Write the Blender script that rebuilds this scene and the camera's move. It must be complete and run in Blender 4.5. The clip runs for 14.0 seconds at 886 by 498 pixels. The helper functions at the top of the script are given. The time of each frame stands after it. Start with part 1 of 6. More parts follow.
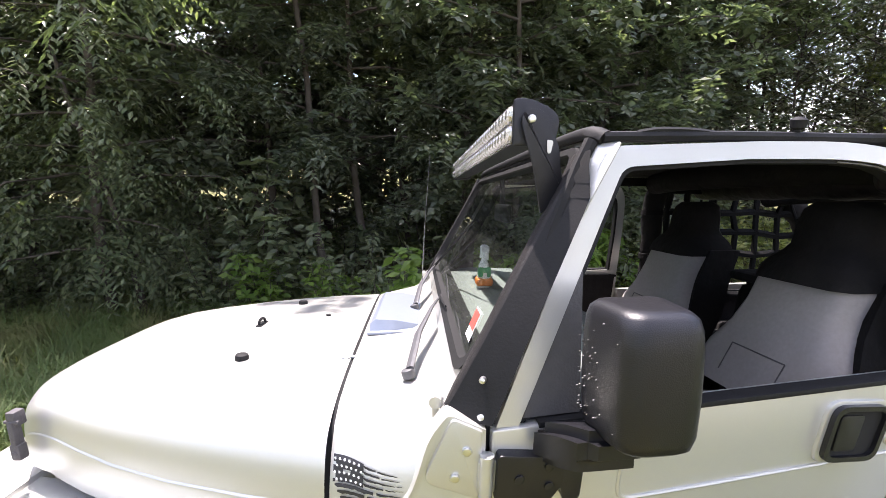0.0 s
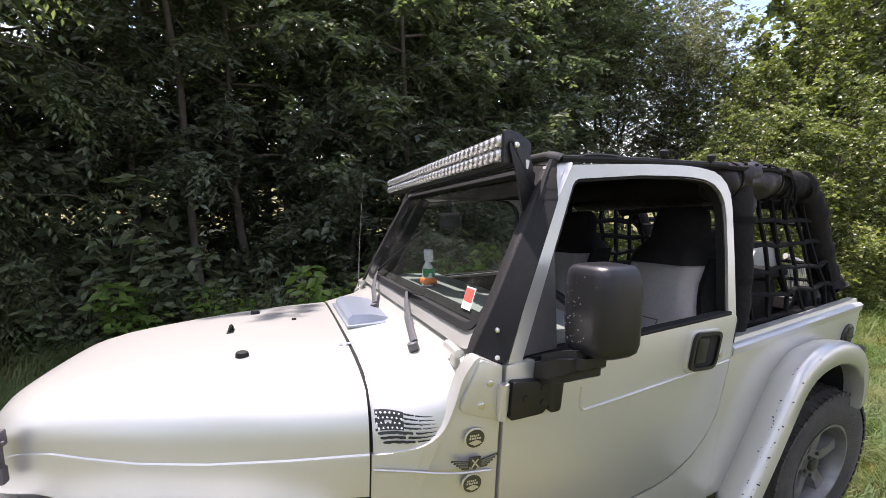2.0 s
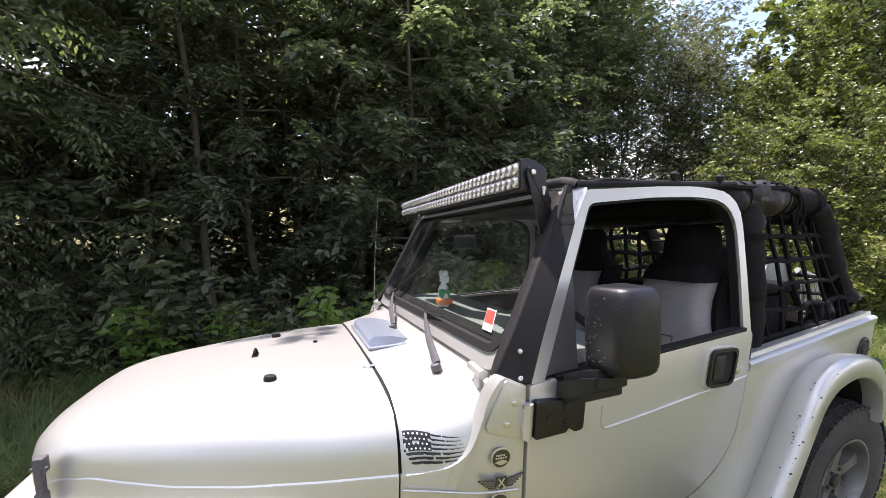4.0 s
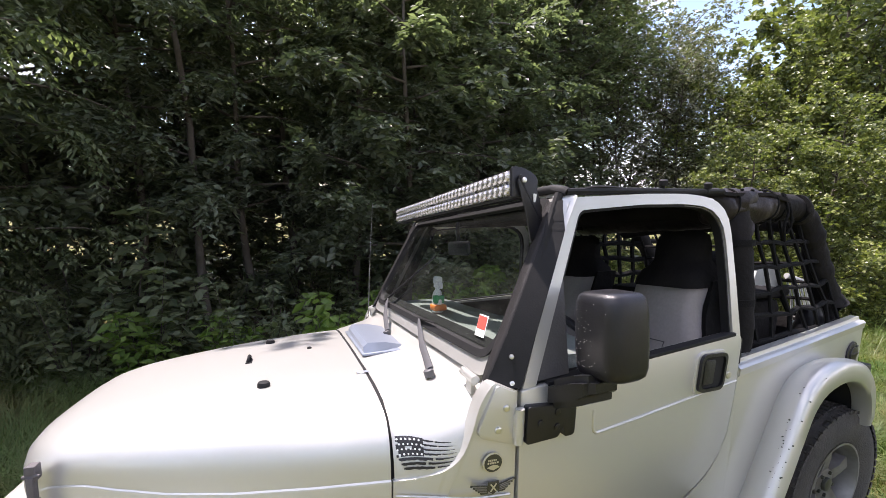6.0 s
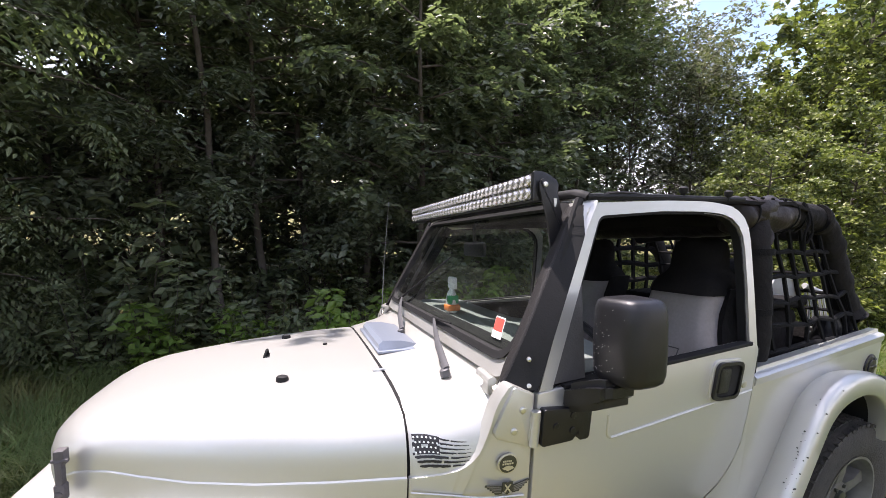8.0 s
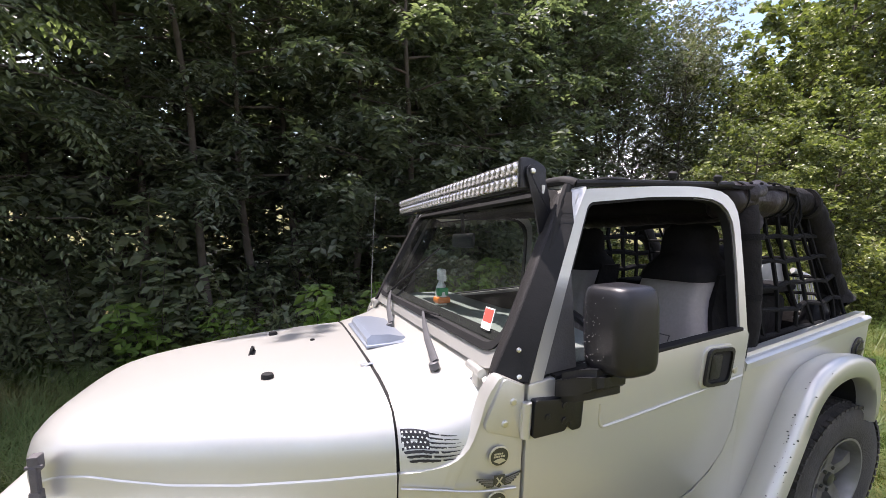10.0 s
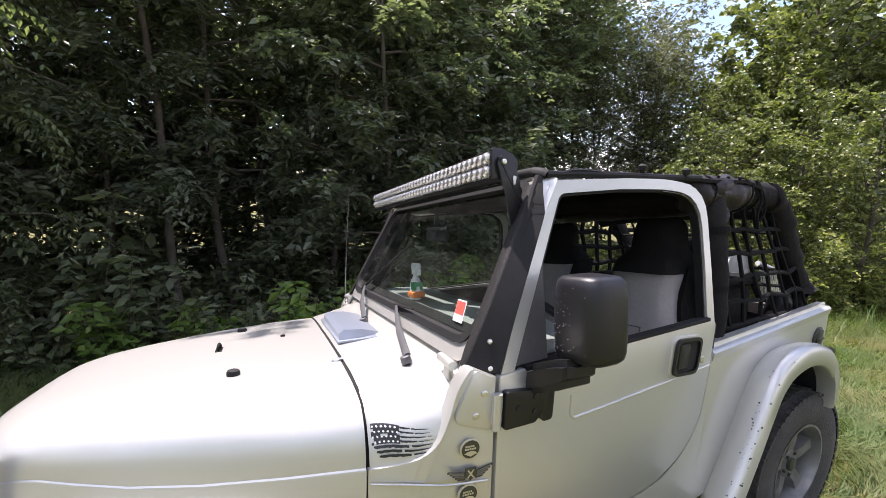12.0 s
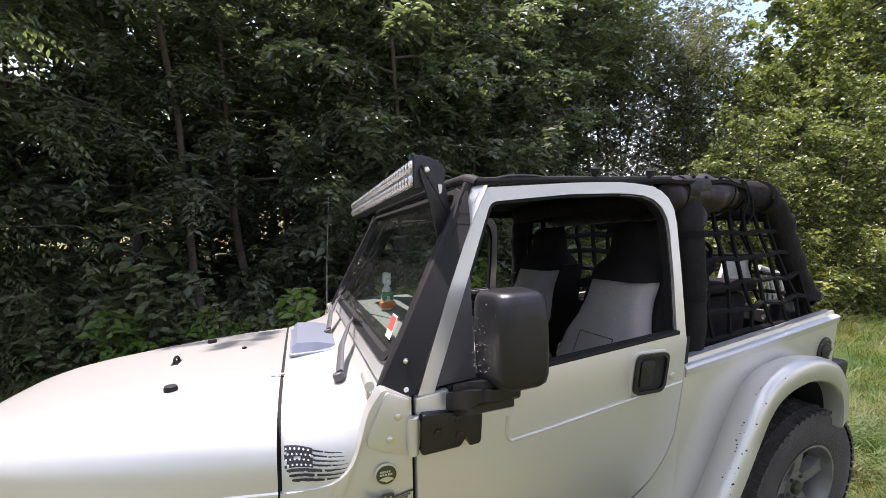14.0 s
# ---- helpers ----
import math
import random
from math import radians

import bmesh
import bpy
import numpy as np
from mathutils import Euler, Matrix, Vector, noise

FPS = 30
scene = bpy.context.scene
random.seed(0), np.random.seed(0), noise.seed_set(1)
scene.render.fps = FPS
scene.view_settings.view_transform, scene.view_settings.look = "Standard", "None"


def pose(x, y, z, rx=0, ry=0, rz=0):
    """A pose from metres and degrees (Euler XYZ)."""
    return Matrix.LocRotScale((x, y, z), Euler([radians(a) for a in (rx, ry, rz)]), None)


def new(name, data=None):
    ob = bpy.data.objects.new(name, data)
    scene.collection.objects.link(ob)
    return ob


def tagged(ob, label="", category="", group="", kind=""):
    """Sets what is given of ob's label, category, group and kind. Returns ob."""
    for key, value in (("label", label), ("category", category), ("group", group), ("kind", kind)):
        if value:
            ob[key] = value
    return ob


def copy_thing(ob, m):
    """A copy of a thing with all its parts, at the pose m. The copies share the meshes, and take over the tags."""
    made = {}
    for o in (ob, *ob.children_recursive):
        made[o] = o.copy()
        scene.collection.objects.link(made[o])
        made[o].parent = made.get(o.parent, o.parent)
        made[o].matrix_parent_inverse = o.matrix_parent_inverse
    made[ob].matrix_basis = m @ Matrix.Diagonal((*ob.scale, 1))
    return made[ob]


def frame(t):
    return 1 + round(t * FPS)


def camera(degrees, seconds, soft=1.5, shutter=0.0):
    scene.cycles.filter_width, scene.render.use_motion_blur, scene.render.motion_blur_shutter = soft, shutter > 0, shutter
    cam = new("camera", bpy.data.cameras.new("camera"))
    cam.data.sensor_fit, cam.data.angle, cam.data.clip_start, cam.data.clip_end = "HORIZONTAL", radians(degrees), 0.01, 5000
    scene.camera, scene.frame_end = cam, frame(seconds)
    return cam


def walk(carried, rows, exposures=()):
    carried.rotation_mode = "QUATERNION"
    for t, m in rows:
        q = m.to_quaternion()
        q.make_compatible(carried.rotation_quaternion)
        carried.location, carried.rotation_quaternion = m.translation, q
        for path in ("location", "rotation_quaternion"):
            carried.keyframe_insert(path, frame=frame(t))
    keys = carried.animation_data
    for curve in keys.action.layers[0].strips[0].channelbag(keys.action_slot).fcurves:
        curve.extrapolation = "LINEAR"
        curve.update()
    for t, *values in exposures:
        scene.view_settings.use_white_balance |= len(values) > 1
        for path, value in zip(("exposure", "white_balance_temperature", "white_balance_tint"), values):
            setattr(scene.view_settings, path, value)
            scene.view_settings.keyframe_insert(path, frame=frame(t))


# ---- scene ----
cam = camera(91.0, 14.0, soft=0.72)
# seconds, eye, yaw, pitch, roll
PATH = [
    (0, -0.151, -1.243, 1.567, -12.75, -14.23, -0.40),

    (0.5, -0.349, -1.163, 1.605, -20.28, -13.47, -0.35),

    (1, -0.465, -1.243, 1.562, -24.84, -12.27, -0.48),

    (1.5, -0.550, -1.318, 1.549, -28.12, -12.13, -1.81),

    (2, -0.535, -1.385, 1.550, -29.86, -11.10, -1.75),

    (2.5, -0.559, -1.392, 1.542, -29.48, -11.21, -0.75),

    (3, -0.599, -1.386, 1.563, -28.69, -10.58, -1.08),

    (3.5, -0.593, -1.392, 1.574, -28.83, -9.59, -0.77),

    (6, -0.590, -1.417, 1.583, -29.54, -8.19, -0.53),

    (6.5, -0.598, -1.415, 1.583, -29.41, -8.17, -1.00),

    (7, -0.626, -1.413, 1.597, -28.62, -7.79, -1.58),

    (7.5, -0.624, -1.416, 1.594, -28.31, -8.04, -1.79),

    (10, -0.597, -1.395, 1.577, -29.52, -9.12, -0.90),

    (10.5, -0.544, -1.412, 1.571, -31.67, -8.74, 0.69),

    (11, -0.561, -1.396, 1.564, -31.79, -9.17, -0.84),

    (11.5, -0.591, -1.389, 1.563, -30.73, -9.50, -1.04),

    (12, -0.571, -1.394, 1.559, -32.30, -9.40, -1.19),

    (12.5, -0.500, -1.428, 1.555, -35.06, -11.09, -2.59),

    (13, -0.377, -1.479, 1.567, -34.43, -11.01, -2.21),

    (13.5, -0.285, -1.505, 1.581, -30.94, -10.03, -0.87),

    (14, -0.302, -1.482, 1.579, -27.99, -9.15, 0.36),

]
walk(cam, [(t, pose(x, y, z, 90 + pitch, 0, yaw) @ pose(0, 0, 0, 0, 0, -roll)) for t, x, y, z, yaw, pitch, roll in PATH],
     exposures=[(0.0, 1.75, 6420, 24), (0.6, 1.42, 6420, 24), (1.2, 1.18, 6420, 24), (14.0, 1.18, 6420, 24)])

# ---- light ----
SUN_EL, SUN_AZ = 66.0, -14.0       # degrees; azimuth from +y towards +x
world = bpy.data.worlds.new("World")
scene.world = world
world.use_nodes = True
wn = world.node_tree.nodes
sky = wn.new("ShaderNodeTexSky")
sky.sky_type, sky.sun_disc = "NISHITA", False
sky.sun_elevation, sky.sun_rotation = radians(SUN_EL), radians(SUN_AZ)
wl = world.node_tree.links
wco, wns, wmr, wmx = wn.new("ShaderNodeTexCoord"), wn.new("ShaderNodeTexNoise"), wn.new("ShaderNodeMapRange"), wn.new("ShaderNodeMix")
wns.inputs["Scale"].default_value, wns.inputs["Detail"].default_value = 3.0, 6
wmr.inputs["From Min"].default_value, wmr.inputs["From Max"].default_value, wmr.inputs["To Max"].default_value = 0.46, 0.60, 0.8
wmx.data_type = "RGBA"
wmx.inputs["B"].default_value = (9.0, 9.2, 9.6, 1)      # sunlit cumulus
wl.new(wco.outputs["Generated"], wns.inputs["Vector"])
wl.new(wns.outputs["Fac"], wmr.inputs["Value"])
wl.new(wmr.outputs[0], wmx.inputs["Factor"])
wl.new(sky.outputs[0], wmx.inputs["A"])
wl.new(wmx.outputs["Result"], wn["Background"].inputs[0])
wn["Background"].inputs[1].default_value = 0.15
sun = new("sun", bpy.data.lights.new("sun", "SUN"))
sun.data.energy, sun.data.angle, sun.data.color = 4.9, radians(0.55), (1.0, 0.95, 0.87)
toward = Vector((math.sin(radians(SUN_AZ)) * math.cos(radians(SUN_EL)), math.cos(radians(SUN_AZ)) * math.cos(radians(SUN_EL)), math.sin(radians(SUN_EL))))
sun.matrix_basis = Matrix.Translation((0, 0, 20)) @ toward.to_track_quat("Z", "Y").to_matrix().to_4x4()

# ---- materials ----


def material(name, color, rough=0.5, metal=0.0, vary=0.15, scale=8.0, bump=0.0, bump_scale=60.0, coat=0.0, spec=0.5, second=None, second_scale=1.5, second_mix=0.5):
    """A surface with two scales of colour variation and an optional fine relief."""
    m = bpy.data.materials.new(name)
    m.use_nodes = True
    nt = m.node_tree
    b = nt.nodes["Principled BSDF"]
    co = nt.nodes.new("ShaderNodeTexCoord")
    fine = nt.nodes.new("ShaderNodeTexNoise")
    fine.inputs["Scale"].default_value, fine.inputs["Detail"].default_value = scale, 6
    nt.links.new(co.outputs["Object"], fine.inputs["Vector"])
    ramp = nt.nodes.new("ShaderNodeMix")
    ramp.data_type = "RGBA"
    dark = [c * (1 - vary) for c in color]
    lite = [min(1, c * (1 + vary)) for c in color]
    ramp.inputs["A"].default_value, ramp.inputs["B"].default_value = (*dark, 1), (*lite, 1)
    nt.links.new(fine.outputs["Fac"], ramp.inputs["Factor"])
    out = ramp.outputs["Result"]
    if second:
        big = nt.nodes.new("ShaderNodeTexNoise")
        big.inputs["Scale"].default_value, big.inputs["Detail"].default_value = second_scale, 5
        nt.links.new(co.outputs["Object"], big.inputs["Vector"])
        st = nt.nodes.new("ShaderNodeMapRange")
        st.inputs["From Min"].default_value, st.inputs["From Max"].default_value = 0.42, 0.68
        st.inputs["To Max"].default_value = second_mix
        nt.links.new(big.outputs["Fac"], st.inputs["Value"])
        mx = nt.nodes.new("ShaderNodeMix")
        mx.data_type = "RGBA"
        mx.inputs["B"].default_value = (*second, 1)
        nt.links.new(st.outputs[0], mx.inputs["Factor"])
        nt.links.new(out, mx.inputs["A"])
        out = mx.outputs["Result"]
    nt.links.new(out, b.inputs["Base Color"])
    b.inputs["Roughness"].default_value, b.inputs["Metallic"].default_value = rough, metal
    b.inputs["Specular IOR Level"].default_value = spec
    if coat:
        b.inputs["Coat Weight"].default_value, b.inputs["Coat Roughness"].default_value = coat, 0.12
    if bump:
        bn = nt.nodes.new("ShaderNodeTexNoise")
        bn.inputs["Scale"].default_value, bn.inputs["Detail"].default_value = bump_scale, 4
        nt.links.new(co.outputs["Object"], bn.inputs["Vector"])
        bp = nt.nodes.new("ShaderNodeBump")
        bp.inputs["Strength"].default_value, bp.inputs["Distance"].default_value = bump, 0.01
        nt.links.new(bn.outputs["Fac"], bp.inputs["Height"])
        nt.links.new(bp.outputs[0], b.inputs["Normal"])
    return m


def leaf_material(name, color, other, glow=0.5, rough=0.45, patch=0.0):
    """Leaves: each one its own shade, thin enough to let light through."""
    m = bpy.data.materials.new(name)
    m.use_nodes = True
    nt = m.node_tree
    b = nt.nodes["Principled BSDF"]
    geo = nt.nodes.new("ShaderNodeNewGeometry")
    mx = nt.nodes.new("ShaderNodeMix")
    mx.data_type = "RGBA"
    mx.inputs["A"].default_value, mx.inputs["B"].default_value = (*color, 1), (*other, 1)
    nt.links.new(geo.outputs["Random Per Island"], mx.inputs["Factor"])
    co = nt.nodes.new("ShaderNodeTexCoord")
    ns = nt.nodes.new("ShaderNodeTexNoise")
    ns.inputs["Scale"].default_value = 1.3
    nt.links.new(co.outputs["Object"], ns.inputs["Vector"])
    if patch:
        pn, pm, pa = nt.nodes.new("ShaderNodeTexNoise"), nt.nodes.new("ShaderNodeMapRange"), nt.nodes.new("ShaderNodeMix")
        pn.inputs["Scale"].default_value, pn.inputs["Detail"].default_value = patch, 4
        pm.inputs["From Min"].default_value, pm.inputs["From Max"].default_value = 0.47, 0.66
        pa.inputs["Factor"].default_value = 0.72
        nt.links.new(co.outputs["Object"], pn.inputs["Vector"])
        nt.links.new(pn.outputs["Fac"], pm.inputs["Value"])
        nt.links.new(geo.outputs["Random Per Island"], pa.inputs["A"])
        nt.links.new(pm.outputs[0], pa.inputs["B"])
        nt.links.new(pa.outputs["Result"], mx.inputs["Factor"])
    hs = nt.nodes.new("ShaderNodeHueSaturation")
    mr = nt.nodes.new("ShaderNodeMapRange")
    mr.inputs["To Min"].default_value, mr.inputs["To Max"].default_value = 0.65, 1.35
    nt.links.new(ns.outputs["Fac"], mr.inputs["Value"])
    nt.links.new(mr.outputs[0], hs.inputs["Value"])
    nt.links.new(mx.outputs["Result"], hs.inputs["Color"])
    nt.links.new(hs.outputs[0], b.inputs["Base Color"])
    b.inputs["Roughness"].default_value, b.inputs["Specular IOR Level"].default_value = rough, 0.4
    tr = nt.nodes.new("ShaderNodeBsdfTranslucent")
    br = nt.nodes.new("ShaderNodeMix")
    br.data_type, br.blend_type = "RGBA", "MULTIPLY"
    br.inputs["Factor"].default_value = 1.0
    br.inputs["B"].default_value = (1.4, 1.6, 0.8, 1)
    nt.links.new(hs.outputs[0], br.inputs["A"])
    nt.links.new(br.outputs["Result"], tr.inputs["Color"])
    sh = nt.nodes.new("ShaderNodeMixShader")
    sh.inputs[0].default_value = glow
    nt.links.new(b.outputs[0], sh.inputs[1])
    nt.links.new(tr.outputs[0], sh.inputs[2])
    nt.links.new(sh.outputs[0], nt.nodes["Material Output"].inputs[0])
    return m


PAINT = material("silver_paint", (0.55, 0.545, 0.505), 0.36, 0.60, 0.04, 400, coat=0.35, second=(0.50, 0.495, 0.46), second_scale=2.0, second_mix=0.25)
SEAM = material("dark_gap", (0.006, 0.006, 0.006), 0.9)
PLASTIC = material("black_plastic", (0.010, 0.010, 0.012), 0.36, 0, 0.25, 40, bump=0.12, bump_scale=500, spec=0.4, second=(0.018, 0.017, 0.017), second_scale=6)
TEXTURED = material("textured_black_coat", (0.012, 0.011, 0.0105), 0.58, 0, 0.5, 320, bump=0.22, bump_scale=900, spec=0.28, second=(0.019, 0.0165, 0.016), second_scale=9)
LATCH = material("weathered_rubber", (0.075, 0.068, 0.068), 0.7, 0, 0.3, 60, bump=0.3, bump_scale=200)
RUBBER = material("rubber", (0.010, 0.010, 0.010), 0.7, 0, 0.3, 30, bump=0.06, bump_scale=200, spec=0.25)
# Sunlight on the black wiper arms is put into this grey.
WIPER = material("wiper_paint_lit_grey", (0.085, 0.085, 0.088), 0.5, 0.2, 0.3, 60)
TYRE = material("dusty_tyre", (0.042, 0.039, 0.036), 0.85, 0, 0.4, 30, bump=0.6, bump_scale=120, second=(0.11, 0.10, 0.084), second_scale=5)
ALLOY = material("alloy", (0.24, 0.235, 0.225), 0.5, 0.6, 0.2, 30, second=(0.11, 0.10, 0.088), second_scale=9, second_mix=0.8)
CHROME = material("zinc_bolt", (0.65, 0.65, 0.63), 0.28, 0.9, 0.1, 50)
FABRIC = material("black_fabric", (0.010, 0.0095, 0.0095), 0.9, 0, 0.3, 60, bump=0.7, bump_scale=28, spec=0.18, second=(0.021, 0.018, 0.017), second_scale=5)
VINYL = material("worn_vinyl", (0.014, 0.0105, 0.010), 0.5, 0, 0.4, 30, bump=0.8, bump_scale=22, spec=0.3, second=(0.030, 0.022, 0.021), second_scale=9, second_mix=0.6)
SEATGREY = material("grey_seat_cloth", (0.30, 0.275, 0.26), 0.9, 0, 0.15, 90, bump=0.4, bump_scale=18, second=(0.22, 0.2, 0.19), second_scale=4)
WEB = material("black_webbing", (0.008, 0.008, 0.008), 0.95, 0, 0.3, 200, bump=0.3, bump_scale=300, spec=0.15)
SCOOP = material("grey_vent_plastic", (0.22, 0.25, 0.30), 0.30, 0.1, 0.06, 60, coat=0.4)
DECAL = material("black_decal", (0.015, 0.015, 0.017), 0.45)
BADGE = material("dark_badge", (0.05, 0.052, 0.04), 0.35, 0.3)
PALE = material("badge_metal", (0.55, 0.53, 0.42), 0.35, 0.6)
LENS = material("lens_plastic", (0.52, 0.51, 0.49), 0.24, 0.75, 0.1, 90)
RED = material("red_lens", (0.25, 0.04, 0.035), 0.25, 0, 0.2, 30)
STICKRED = material("red_print", (0.65, 0.07, 0.05), 0.5)
WHITE = material("white_plastic", (0.75, 0.75, 0.73), 0.5)
# White plastic toned down to grey, with a random second tone.
CHAIR = material("greyed_white_plastic", (0.50, 0.51, 0.50), 0.6, 0, 0.12, 20, second=(0.34, 0.34, 0.31), second_scale=7)
ORANGE = material("orange_plastic", (0.75, 0.2, 0.03), 0.5)
GREEN = material("green_plastic", (0.02, 0.28, 0.10), 0.4)
PANEL = material("grey_trim_panel", (0.070, 0.066, 0.064), 0.65, 0, 0.15, 60, bump=0.2, bump_scale=200)
DASH = material("grey_dash", (0.17, 0.19, 0.175), 0.6, 0, 0.15, 60, bump=0.3, bump_scale=200)
BARK = material("bark", (0.075, 0.06, 0.045), 0.9, 0, 0.4, 14, bump=0.8, bump_scale=30, second=(0.13, 0.12, 0.10), second_scale=3)
EARTH = material("earth_and_litter", (0.092, 0.094, 0.018), 0.95, 0, 0.45, 9, bump=0.9, bump_scale=25, second=(0.170, 0.132, 0.036), second_scale=0.55, second_mix=0.7)
# These two leaf tones are lightened and greyed to hold the lens's veiling glare.
LEAF_DARK = leaf_material("leaf_dark", (0.080, 0.098, 0.066), (0.160, 0.180, 0.122), 0.45, 0.36)
LEAF_MID = leaf_material("leaf_mid", (0.084, 0.108, 0.060), (0.180, 0.202, 0.115), 0.42, 0.34)
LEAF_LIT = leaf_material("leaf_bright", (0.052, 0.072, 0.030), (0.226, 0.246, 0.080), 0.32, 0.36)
LEAF_WEED = leaf_material("leaf_weed", (0.085, 0.120, 0.034), (0.32, 0.325, 0.11), 0.42, 0.4)
LEAF_GREY = leaf_material("leaf_grey_green", (0.064, 0.074, 0.048), (0.182, 0.184, 0.120), 0.30, 0.34)
# Green raised in brightness to stand for light falling on the front shrubs.
LEAF_BUSH = leaf_material("leaf_green_brightened", (0.10, 0.17, 0.035), (0.17, 0.24, 0.06), 0.5)
# Second grass tone, picked to stand for grass in shade.
GRASS_GREEN = leaf_material("shaded_grass", (0.070, 0.120, 0.030), (0.20, 0.185, 0.080), 0.32, 0.6, 1.4)
GRASS = leaf_material("grass_blades", (0.046, 0.104, 0.014), (0.170, 0.152, 0.048), 0.30, 0.5, 0.55)

GLASS = bpy.data.materials.new("windscreen_glass")
GLASS.use_nodes = True
_g = GLASS.node_tree
_gb = _g.nodes["Principled BSDF"]
_g.nodes.remove(_gb)
_t = _g.nodes.new("ShaderNodeBsdfTransparent")
_t.inputs[0].default_value = (0.82, 0.90, 0.85, 1)
_gl = _g.nodes.new("ShaderNodeBsdfGlossy")
_gl.inputs["Roughness"].default_value = 0.02
_fr = _g.nodes.new("ShaderNodeFresnel")
_fr.inputs[0].default_value = 1.5
_mx = _g.nodes.new("ShaderNodeMixShader")
_g.links.new(_fr.outputs[0], _mx.inputs[0])
_g.links.new(_t.outputs[0], _mx.inputs[1])
_g.links.new(_gl.outputs[0], _mx.inputs[2])
# Patchy pale film: dust, with a haze of reflections put into its colour.
_du = _g.nodes.new("ShaderNodeBsdfDiffuse")
_du.inputs[0].default_value = (0.55, 0.56, 0.52, 1)
_no = _g.nodes.new("ShaderNodeTexNoise")
_no.inputs["Scale"].default_value, _no.inputs["Detail"].default_value = 7.0, 8
_mr = _g.nodes.new("ShaderNodeMapRange")
_mr.inputs["From Min"].default_value, _mr.inputs["From Max"].default_value, _mr.inputs["To Min"].default_value, _mr.inputs["To Max"].default_value = 0.42, 0.8, 0.006, 0.032
_m2 = _g.nodes.new("ShaderNodeMixShader")
_g.links.new(_no.outputs["Fac"], _mr.inputs["Value"])
_g.links.new(_mr.outputs[0], _m2.inputs[0])
_g.links.new(_mx.outputs[0], _m2.inputs[1])
_g.links.new(_du.outputs[0], _m2.inputs[2])
_g.links.new(_m2.outputs[0], _g.nodes["Material Output"].inputs[0])

# ---- building helpers ----


def finish(ob, mat, sharp=38):
    me = ob.data
    me.materials.append(mat)
    me.polygons.foreach_set("use_smooth", [len(p.vertices) < 7 for p in me.polygons])
    me.set_sharp_from_angle(angle=radians(sharp))
    return ob


def part(name, bm, mat, parent=None, label="", sharp=38):
    me = bpy.data.meshes.new(name)
    bm.to_mesh(me)
    bm.free()
    ob = finish(new(name, me), mat, sharp)
    if parent:
        ob.parent = parent
        ob.matrix_parent_inverse = Matrix.Translation(-parent.location)
    return tagged(ob, label)


def loft(bm, rings, closed=True, caps=True):
    vs = [[bm.verts.new(p) for p in r] for r in rings]
    n = len(vs[0])
    for a, b in zip(vs, vs[1:]):
        for i in range(n if closed else n - 1):
            j = (i + 1) % n
            bm.faces.new((a[i], a[j], b[j], b[i]))
    if caps and closed:
        bm.faces.new(vs[0][::-1])
        bm.faces.new(vs[-1])
    bmesh.ops.recalc_face_normals(bm, faces=bm.faces)
    return bm


def tube(bm, pts, r, n=10, squash=1.0):
    pts = [Vector(p) for p in pts]
    rad = r if isinstance(r, (list, tuple)) else [r] * len(pts)
    rings, side = [], None
    for i, p in enumerate(pts):
        d = (pts[min(i + 1, len(pts) - 1)] - pts[max(i - 1, 0)]).normalized()
        if side is None:
            side = d.orthogonal().normalized()
        side = (side - d * side.dot(d)).normalized()
        up = d.cross(side)
        rings.append([p + (side * math.cos(6.28318 * k / n) + up * math.sin(6.28318 * k / n) * squash) * rad[i] for k in range(n)])
    return loft(bm, rings)


def smooth_path(pts, k=6):
    """Catmull-Rom through the points."""
    p = [Vector(q) for q in pts]
    p = [p[0] * 2 - p[1]] + p + [p[-1] * 2 - p[-2]]
    out = []
    for i in range(1, len(p) - 2):
        for s in range(k):
            t = s / k
            out.append(0.5 * (2 * p[i] + (p[i + 1] - p[i - 1]) * t + (2 * p[i - 1] - 5 * p[i] + 4 * p[i + 1] - p[i + 2]) * t * t
                              + (3 * p[i] - p[i - 1] - 3 * p[i + 1] + p[i + 2]) * t ** 3))
    return out + [p[-2]]


def box(bm, x0, x1, y0, y1, z0, z1, bevel=0.0, seg=2):
    v = [bm.verts.new((x, y, z)) for x in (x0, x1) for y in (y0, y1) for z in (z0, z1)]
    fs = [bm.faces.new([v[i] for i in q]) for q in ((0, 1, 3, 2), (4, 6, 7, 5), (0, 4, 5, 1), (2, 3, 7, 6), (0, 2, 6, 4), (1, 5, 7, 3))]
    if bevel:
        bmesh.ops.bevel(bm, geom=list({e for f in fs for e in f.edges}), offset=bevel, segments=seg, affect="EDGES", profile=0.5)
    return bm


def disc(bm, c, axis, r, h, n=20, bevel=0.0):
    """A short cylinder along an axis, its outer end rounded."""
    a = Vector(axis).normalized()
    s = a.orthogonal().normalized()
    u = a.cross(s)
    c = Vector(c)
    steps = [(r, 0), (r, h - bevel)] + ([(r - bevel * 0.3, h - bevel * 0.3), (r - bevel, h)] if bevel else [(r, h)])
    return loft(bm, [[c + a * hh + (s * math.cos(6.28318 * k / n) + u * math.sin(6.28318 * k / n)) * rr for k in range(n)] for rr, hh in steps])


